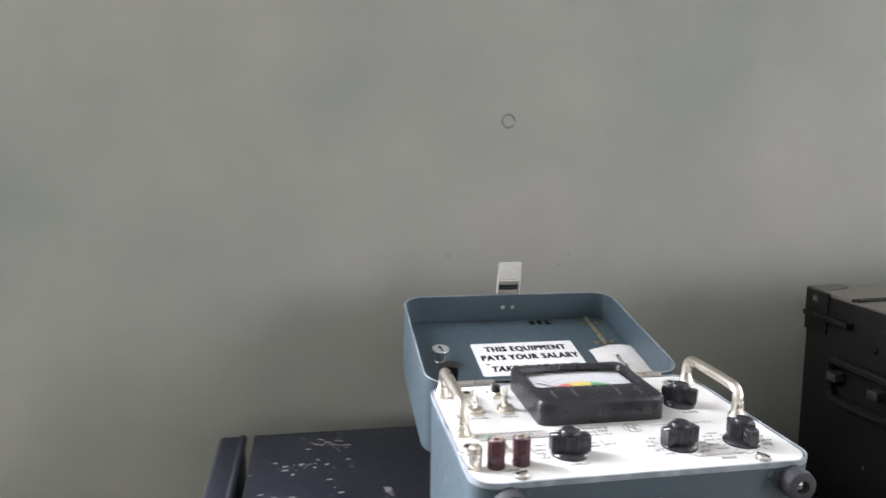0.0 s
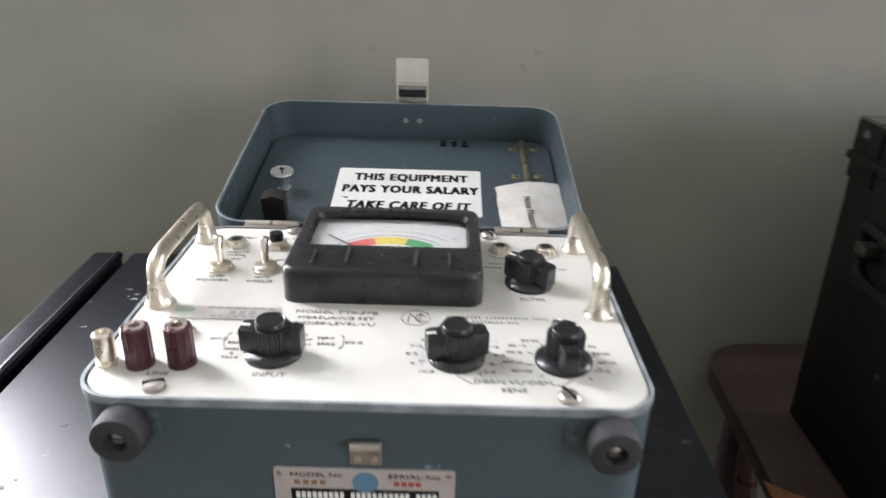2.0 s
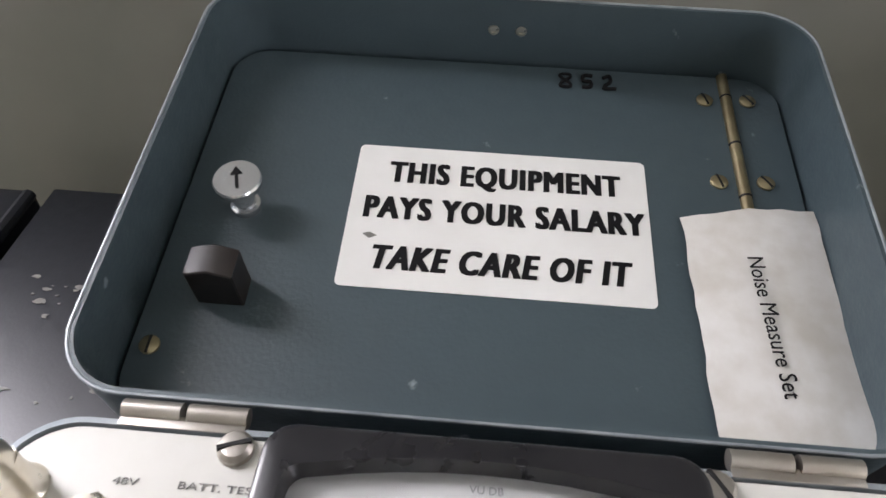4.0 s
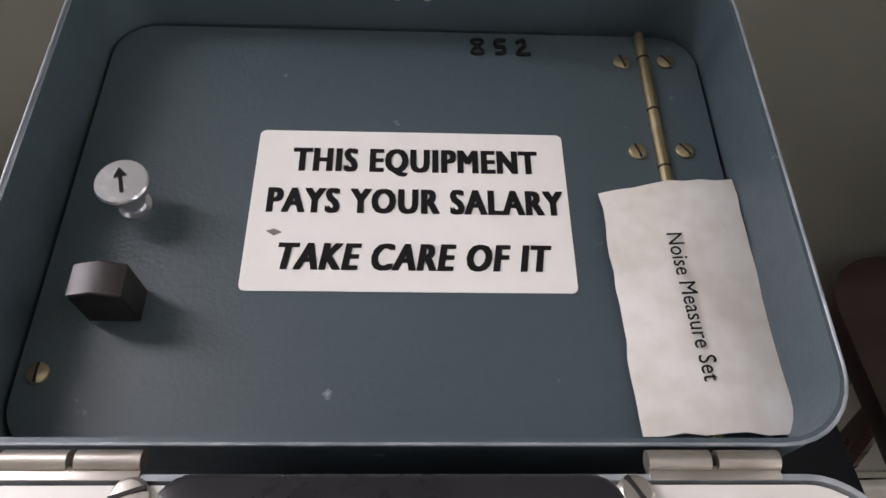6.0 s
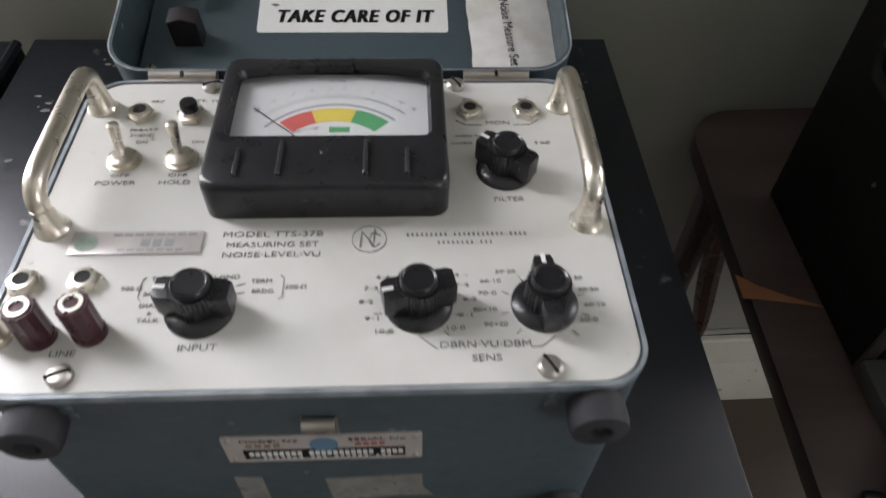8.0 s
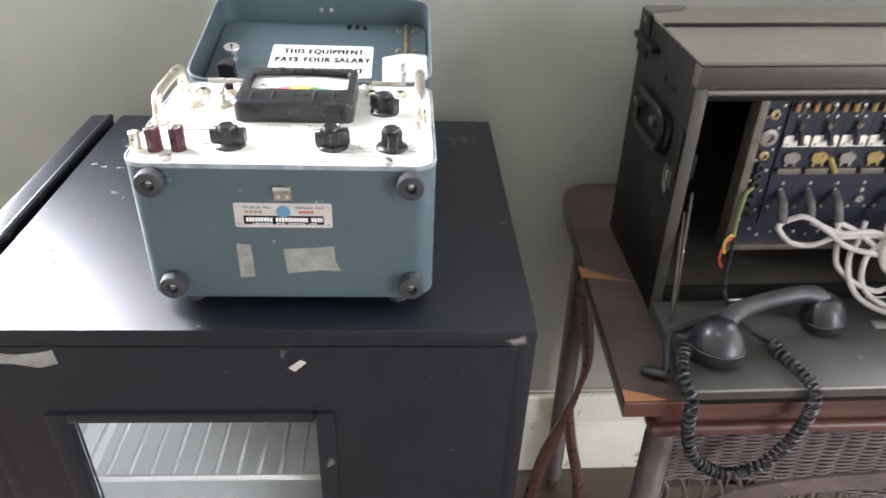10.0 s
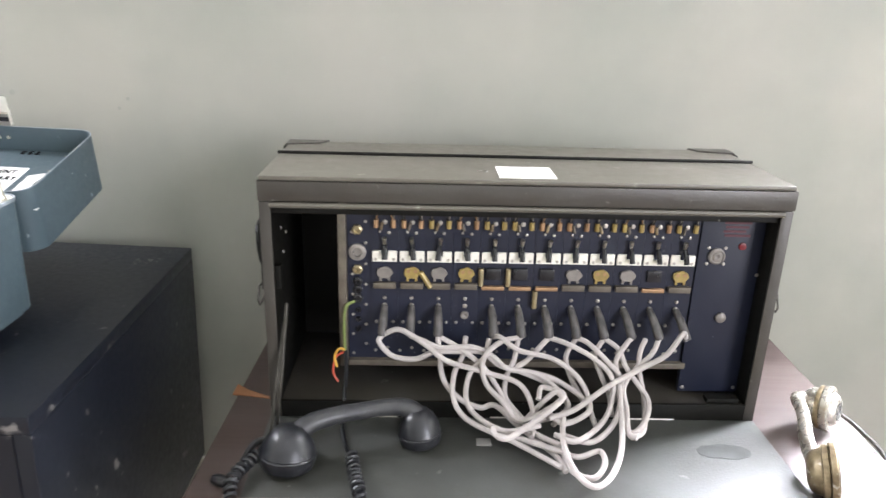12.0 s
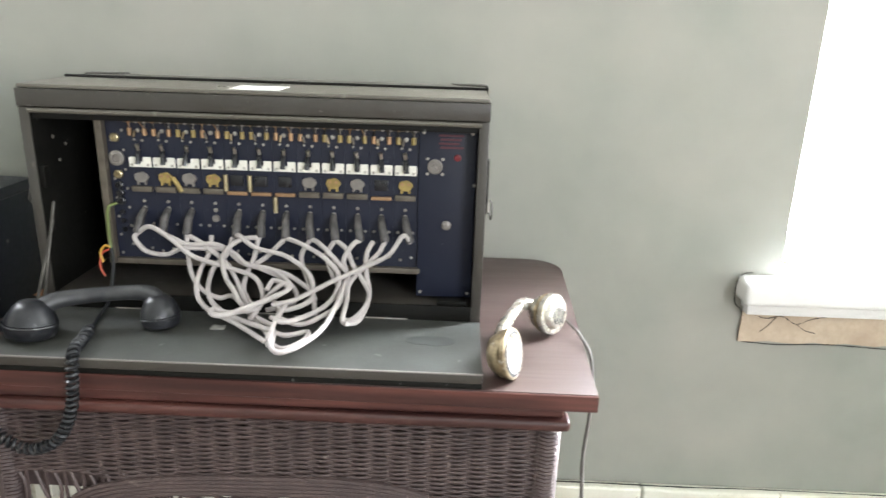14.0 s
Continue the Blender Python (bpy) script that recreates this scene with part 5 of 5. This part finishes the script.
        p("shutter_bar", box(x - 0.0142, x + 0.0142, 0.7775, 0.7834, 0.9195, 0.9245 if bar is COPPER else 0.9275, 0.0012), bar, "", unit)
        if i != 3:
            lean = -0.002 + 0.0010 * i
            p("cord_plug", tube([(x, 0.782, 0.894), (x + lean * 0.3, 0.768, 0.886), (x + lean, 0.757, 0.868), (x + lean * 1.08, 0.756, 0.8655)], [0.0044, 0.0054, 0.0062, 0.0050], 10), PLUG, "worn black cord plug", unit)
        else:
            p("empty_jack", lathe([(0.0055, 0), (0.005, 0.0035), (0.0028, 0.0035), (0, 0.001)], 12, m=pose(x, 0.7835, 0.8835, 90)), GREY_BITS, "", unit)
    for x, z, r, h in ((0.9785, 0.9943, 0.0068, 6), (0.9785, 0.9655, 0.0108, 24), (0.9785, 0.9425, 0.0068, 6), (0.9785, 0.927, 0.0056, 12), (0.9785, 0.9155, 0.0056, 12), (0.9785, 0.904, 0.006, 12), (0.979, 0.888, 0.0032, 12), (0.979, 0.875, 0.0032, 12), (0.979, 0.862, 0.0032, 12)):
        mat = BRASS if h == 6 else GREY_BITS if h == 24 else BAKELITE
        p("socket", lathe([(r, 0), (r, 0.004), (r * 0.75, 0.0052), (r * 0.5, 0.0052), (r * 0.45, 0.002), (0, 0.002)], h, m=pose(x, 0.786, z, 90)), mat, "panel socket")
    for k in range(14):
        p("panel_screw", lathe([(0.0022, 0), (0.0018, 0.0012), (0, 0.0016)], 8, m=pose(0.972 + 0.0165 * (k % 2), 0.786, 0.826 + 0.0137 * k, 90)), STEEL)
    for k in range(26):
        p("panel_screw", lathe([(0.0024, 0), (0.0018, 0.0012), (0, 0.0016)], 8, m=pose(1.000 + 0.0157 * k, 0.786, 0.8305 + 0.004 * (k % 2), 90)), STEEL)
    for x, z, a in ((1.063, 0.932, 32), (1.1318, 0.937, 0), (1.1655, 0.937, 0), (1.2005, 0.9075, 0)):
        p("yellow_tube", tube([(0, 0.779, -0.0115), (0, 0.779, 0.0115)], 0.0034, 8, m=pose(x, 0, z, 0, -a)), YELLOW_BITS if a else BRASS, "yellowed glass tube")


switchboard()


# ---- patch cords ----
def drape(u, v, lift=0.0):
    """A place on the slope that the cords follow: down from the panel and out over the cover."""
    stops = ((0.0, 0.757, 0.866), (0.3, 0.738, 0.805), (0.55, 0.70, 0.774), (1.1, 0.578, 0.7625))
    for (a, y0, z0), (b, y1, z1) in zip(stops, stops[1:]):
        if v <= b:
            f = (v - a) / (b - a)
            return (u, y0 + (y1 - y0) * f - 0.35 * lift, max(z0 + (z1 - z0) * f + lift, 0.7605))
    return (u, 0.578, 0.7605)


def cord(points, lift, radius=0.0034):
    rnd = random.Random(int(points[0][0] * 10000))
    # the end sits in the nearest plug
    ends = [1.0122 + 0.03373 * i - 0.002 + 0.0010 * i for i in range(12)]
    near = min(ends, key=lambda e: abs(e - points[0][0]))
    if points[0][1] == 0 and abs(near - points[0][0]) < 0.013:
        points = [(near, 0.0)] + points[1:]
    path = [drape(u, v, (0.0 if k == 0 else lift + rnd.uniform(-0.004, 0.004))) for k, (u, v) in enumerate(points)]
    ob = solid("patch_cord", tube(spline(path, 8), radius, 8), CORD, "dusty white braided patch cord, tangled over the cover", "cord", group="patch cords")
    return ob


cord([(1.001, 0.0), (1.007, 0.05), (1.024, 0.13), (1.052, 0.14), (1.074, 0.12), (1.103, 0.1), (1.135, 0.1), (1.158, 0.17), (1.184, 0.22), (1.222, 0.29), (1.24, 0.41), (1.233, 0.48), (1.201, 0.52)], 0.004)
cord([(1.047, 0.0), (1.061, 0.05), (1.084, 0.1), (1.122, 0.09), (1.148, 0.13), (1.168, 0.21), (1.203, 0.24), (1.231, 0.34), (1.241, 0.45), (1.219, 0.57)], 0.008)
cord([(1.08, 0.0), (1.082, 0.12), (1.088, 0.25), (1.108, 0.38), (1.133, 0.43), (1.152, 0.42), (1.18, 0.55), (1.215, 0.77), (1.224, 0.89)], 0.0)
cord([(1.083, 0.0), (1.106, 0.09), (1.135, 0.18), (1.152, 0.31), (1.171, 0.47), (1.194, 0.63), (1.222, 0.73)], 0.006)
cord([(1.115, 0.0), (1.111, 0.1), (1.101, 0.22), (1.1, 0.39), (1.118, 0.52), (1.17, 0.68), (1.219, 0.87)], 0.0)
cord([(1.147, 0.0), (1.157, 0.06), (1.18, 0.13), (1.222, 0.18), (1.254, 0.28), (1.265, 0.44), (1.26, 0.53), (1.231, 0.59), (1.214, 0.53)], 0.016)
cord([(1.144, 0.01), (1.138, 0.14), (1.12, 0.24), (1.116, 0.39), (1.134, 0.52), (1.181, 0.68), (1.224, 0.77)], 0.003)
cord([(1.182, 0.0), (1.157, 0.08), (1.136, 0.2), (1.139, 0.32), (1.158, 0.47), (1.18, 0.57), (1.23, 0.45), (1.209, 0.36), (1.202, 0.45)], 0.018)
cord([(1.18, 0.01), (1.175, 0.14), (1.166, 0.24), (1.165, 0.37), (1.186, 0.53)], 0.0)
cord([(1.214, 0.0), (1.241, 0.08), (1.273, 0.17), (1.296, 0.29), (1.293, 0.44), (1.274, 0.6), (1.24, 0.73), (1.217, 0.67)], 0.014)
cord([(1.212, 0.0), (1.193, 0.14), (1.18, 0.2), (1.216, 0.25), (1.241, 0.32), (1.262, 0.41), (1.271, 0.58)], 0.006)
cord([(1.253, 0.0), (1.267, 0.07), (1.293, 0.19), (1.309, 0.29), (1.302, 0.47), (1.285, 0.62), (1.258, 0.71), (1.229, 0.67)], 0.01)
cord([(1.244, 0.0), (1.241, 0.1), (1.248, 0.23), (1.265, 0.41)], 0.0)
cord([(1.288, 0.0), (1.305, 0.09), (1.315, 0.19), (1.328, 0.28), (1.34, 0.4), (1.335, 0.52), (1.319, 0.6), (1.305, 0.58)], 0.006)
cord([(1.276, 0.0), (1.277, 0.1), (1.286, 0.24), (1.296, 0.32), (1.296, 0.47)], 0.0)
cord([(1.323, 0.0), (1.315, 0.07), (1.302, 0.17), (1.306, 0.29), (1.294, 0.71), (1.273, 0.94), (1.248, 1.04), (1.231, 0.94), (1.225, 0.73), (1.233, 0.5)], 0.012)
cord([(1.359, 0.0), (1.348, 0.11), (1.325, 0.21), (1.311, 0.34), (1.311, 0.47), (1.309, 0.62), (1.317, 0.66)], 0.008)
cord([(1.341, 0.0), (1.333, 0.1), (1.333, 0.21), (1.339, 0.37), (1.33, 0.58), (1.312, 0.64)], 0.002)
cord([(1.388, 0.0), (1.383, 0.04), (1.364, 0.15), (1.331, 0.24), (1.292, 0.35), (1.245, 0.51), (1.213, 0.57)], 0.02)
cord([(1.225, 0.75), (1.23, 0.89), (1.25, 0.96), (1.268, 0.86), (1.268, 0.75), (1.241, 0.79), (1.217, 0.71)], 0.0)
cord([(1.18, 0.55), (1.221, 0.41), (1.23, 0.46), (1.169, 0.72), (1.149, 0.76), (1.144, 0.68), (1.164, 0.68), (1.2, 0.63)], 0.022)
cord([(1.023, 0.0), (1.032, 0.02), (1.062, 0.09), (1.091, 0.19), (1.139, 0.24), (1.181, 0.33), (1.196, 0.48), (1.19, 0.68)], 0.012)

solid("paper_tag", box(1.128, 1.146, 0.688, 0.702, 0.7535, 0.7555, 0.0006), SCUFF, "small grey tag under the tangled cords", "tag")


# ---- handsets ----
def black_handset():
    h = thing("telephone_handset", "worn black bakelite telephone handset lying on the cover", "handset", pose(0.984, 0.67, 0.753))
    at = pose(-0.984, -0.67, -0.753)
    cup1 = [(0.0, 0.0), (0.022, 0.0), (0.0265, 0.003), (0.0295, 0.012), (0.0300, 0.017), (0.0288, 0.0185), (0.0298, 0.0200), (0.0272, 0.028), (0.0205, 0.0385), (0.0135, 0.046), (0, 0.0485)]
    cup2 = [(0.0, 0.0), (0.019, 0.0), (0.0235, 0.003), (0.0258, 0.010), (0.0262, 0.0145), (0.0250, 0.0158), (0.0260, 0.0172), (0.0240, 0.026), (0.0185, 0.037), (0.012, 0.044), (0, 0.046)]
    part("mouthpiece", lathe(cup1, 28), HANDSET, h, "scuffed black mouthpiece", at @ pose(0.9095, 0.643, 0.7535, -8, 6, 20) @ Matrix.Diagonal((1.08, 1.08, 1.06, 1)))
    part("earpiece", lathe(cup2, 28), HANDSET, h, "scuffed black earpiece", at @ pose(1.0605, 0.693, 0.7535, -6, -5, 0))
    path = spline([(0.912, 0.650, 0.784), (0.931, 0.668, 0.7945), (0.958, 0.683, 0.7968), (0.99, 0.694, 0.7975), (1.022, 0.701, 0.7985), (1.045, 0.702, 0.796), (1.060, 0.697, 0.784)], 6)
    part("grip", tube(path, [0.0135 - 0.0035 * math.sin(math.pi * k / (len(path) - 1)) for k in range(len(path))], 12), HANDSET_GRIP, h, "dull grey-black grip", at)
    return h


black_handset()


def coil(points, turns, r, wire):
    path = spline(points, 16)
    n = turns * 9
    lengths = [0.0]
    for a, b in zip(path, path[1:]):
        lengths.append(lengths[-1] + (b - a).length)
    out = []
    side = Vector((0, 1, 0.15))
    j = 0
    for i in range(n + 1):
        d = lengths[-1] * i / n
        while j < len(path) - 2 and lengths[j + 1] < d:
            j += 1
        f = (d - lengths[j]) / max(lengths[j + 1] - lengths[j], 1e-9)
        q, t = path[j].lerp(path[j + 1], f), (path[j + 1] - path[j]).normalized()
        side = (side - t * side.dot(t)).normalized()
        a = 2 * math.pi * i / 9
        out.append(q + (side * math.cos(a) + t.cross(side) * math.sin(a)) * r)
    return tube(out, wire, 5)


cord_path = [(0.888, 0.652, 0.771), (0.872, 0.640, 0.768), (0.858, 0.605, 0.766), (0.862, 0.577, 0.748), (0.866, 0.574, 0.705), (0.885, 0.575, 0.660), (0.925, 0.576, 0.632), (0.965, 0.576, 0.645), (0.990, 0.576, 0.690), (0.998, 0.576, 0.745), (0.995, 0.590, 0.764), (0.987, 0.625, 0.7625), (0.981, 0.655, 0.7625)]
solid("coiled_cord", coil(cord_path, 60, 0.0060, 0.0024), COILED, "black coiled handset cord hanging over the table edge", "cord")
solid("straight_cord", tube(spline([(0.981, 0.655, 0.762), (0.972, 0.68, 0.757), (0.963, 0.72, 0.7565), (0.961, 0.748, 0.762), (0.962, 0.7565, 0.776)], 8), 0.0026, 7), COILED, "thin black cord running out of the switchboard", "cord")


def crank():
    c = thing("generator_crank", "small black hand crank beside the switchboard", "crank", pose(0.868, 0.676, 0.760))
    part("arm", tube(spline([(0.034, 0.014, 0.006), (0.012, 0.004, 0.006), (-0.002, -0.002, 0.004), (-0.012, -0.03, -0.006), (-0.016, -0.045, -0.016)], 6), 0.0042, 8), COILED, c)
    part("grip", lathe([(0.0055, 0), (0.007, 0.008), (0.007, 0.022), (0.005, 0.028), (0, 0.029)], 14), BAKELITE, c, "", pose(-0.016, -0.046, -0.019, 0, -90, -20))
    part("washer", lathe([(0.008, 0), (0.008, 0.005), (0.004, 0.006), (0, 0.006)], 14), STEEL, c, "", pose(0.02, 0.008, -0.0065))
    return c


crank()


def old_receiver():
    """Two cups of tarnished metal, joined by a curved grip."""
    h = thing("tarnished_handset", "tarnished cream and silver telephone handset on the table corner", "handset", pose(1.56, 0.68, TOP))
    at = pose(-1.56, -0.68, -TOP)
    cup = [(0, -0.030), (0.012, -0.030), (0.020, -0.026), (0.0245, -0.018), (0.0250, -0.011), (0.0280, -0.010), (0.0282, -0.004), (0.0270, -0.0032), (0.0295, -0.0025), (0.0300, 0.004), (0.0290, 0.0055), (0.0225, 0.0065), (0.0185, 0.0125), (0.0165, 0.0135), (0, 0.0138)]
    m1 = at @ look((1.597, 0.762, 0.7655), (1.597 - 0.62, 0.762 + 0.62, 0.7655 - 0.14))
    ear = part("earpiece", lathe(cup, 32), SILVER, h, "silvery earpiece with a wire grille", m1)
    part("band", lathe([(0.0286, -0.0098), (0.0292, -0.007), (0.0286, -0.0042)], 32), TARNISH, ear, "brown tarnished band")
    g = bmesh.new()
    for i in range(-4, 5):
        for j in range(-4, 5):
            if i * i + j * j < 17:
                lathe([(0.0013, 0), (0.0011, 0.0006), (0, 0.0007)], 6, bm=g, m=pose(i * 0.0034, j * 0.0034, 0.0136))
    part("grille_holes", g, DARK, ear)["kind"] = "stuff"
    cup2 = [(0, -0.026), (0.014, -0.026), (0.022, -0.022), (0.0255, -0.016), (0.0270, -0.011), (0.0300, -0.010), (0.0305, -0.004), (0.0292, -0.003), (0.0325, -0.002), (0.0330, 0.004), (0.0315, 0.0055), (0.0265, 0.0062), (0.0255, 0.0042), (0, 0.0052)]
    m2 = at @ look((1.529, 0.628, 0.765), (1.529 - 0.82, 0.628 + 0.36, 0.765 - 0.20))
    low = part("mouthpiece", lathe(cup2, 32), TARNISH, h, "brown tarnished mouthpiece with a pale face", m2)
    part("gap_ring", lathe([(0.0255, 0.0064), (0.0290, 0.0062)], 28), DARK, low, "dark gap round the face")
    part("face_disc", lathe([(0.0252, 0.0045), (0.0252, 0.0068), (0, 0.0075)], 28), SILVER, low, "pale blue-white worn disc")
    part("grip", tube(spline([(1.576, 0.778, 0.770), (1.556, 0.765, 0.778), (1.540, 0.722, 0.783), (1.522, 0.676, 0.776), (1.516, 0.640, 0.766)], 8), [0.0078 + 0.002 * abs(k - 16) / 16 for k in range(33)], 12), SILVER, h, "bright worn silver grip", at)
    return h


old_receiver()
solid("black_cord", tube(spline([(1.622, 0.772, 0.752), (1.636, 0.742, 0.744), (1.648, 0.70, 0.725), (1.647, 0.672, 0.66), (1.640, 0.655, 0.60), (1.644, 0.65, 0.50), (1.640, 0.65, 0.30), (1.65, 0.64, 0.02), (1.70, 0.60, 0.004)], 10), 0.0027, 7), FRAYED, "frayed grey cord hanging beside the table", "cord")
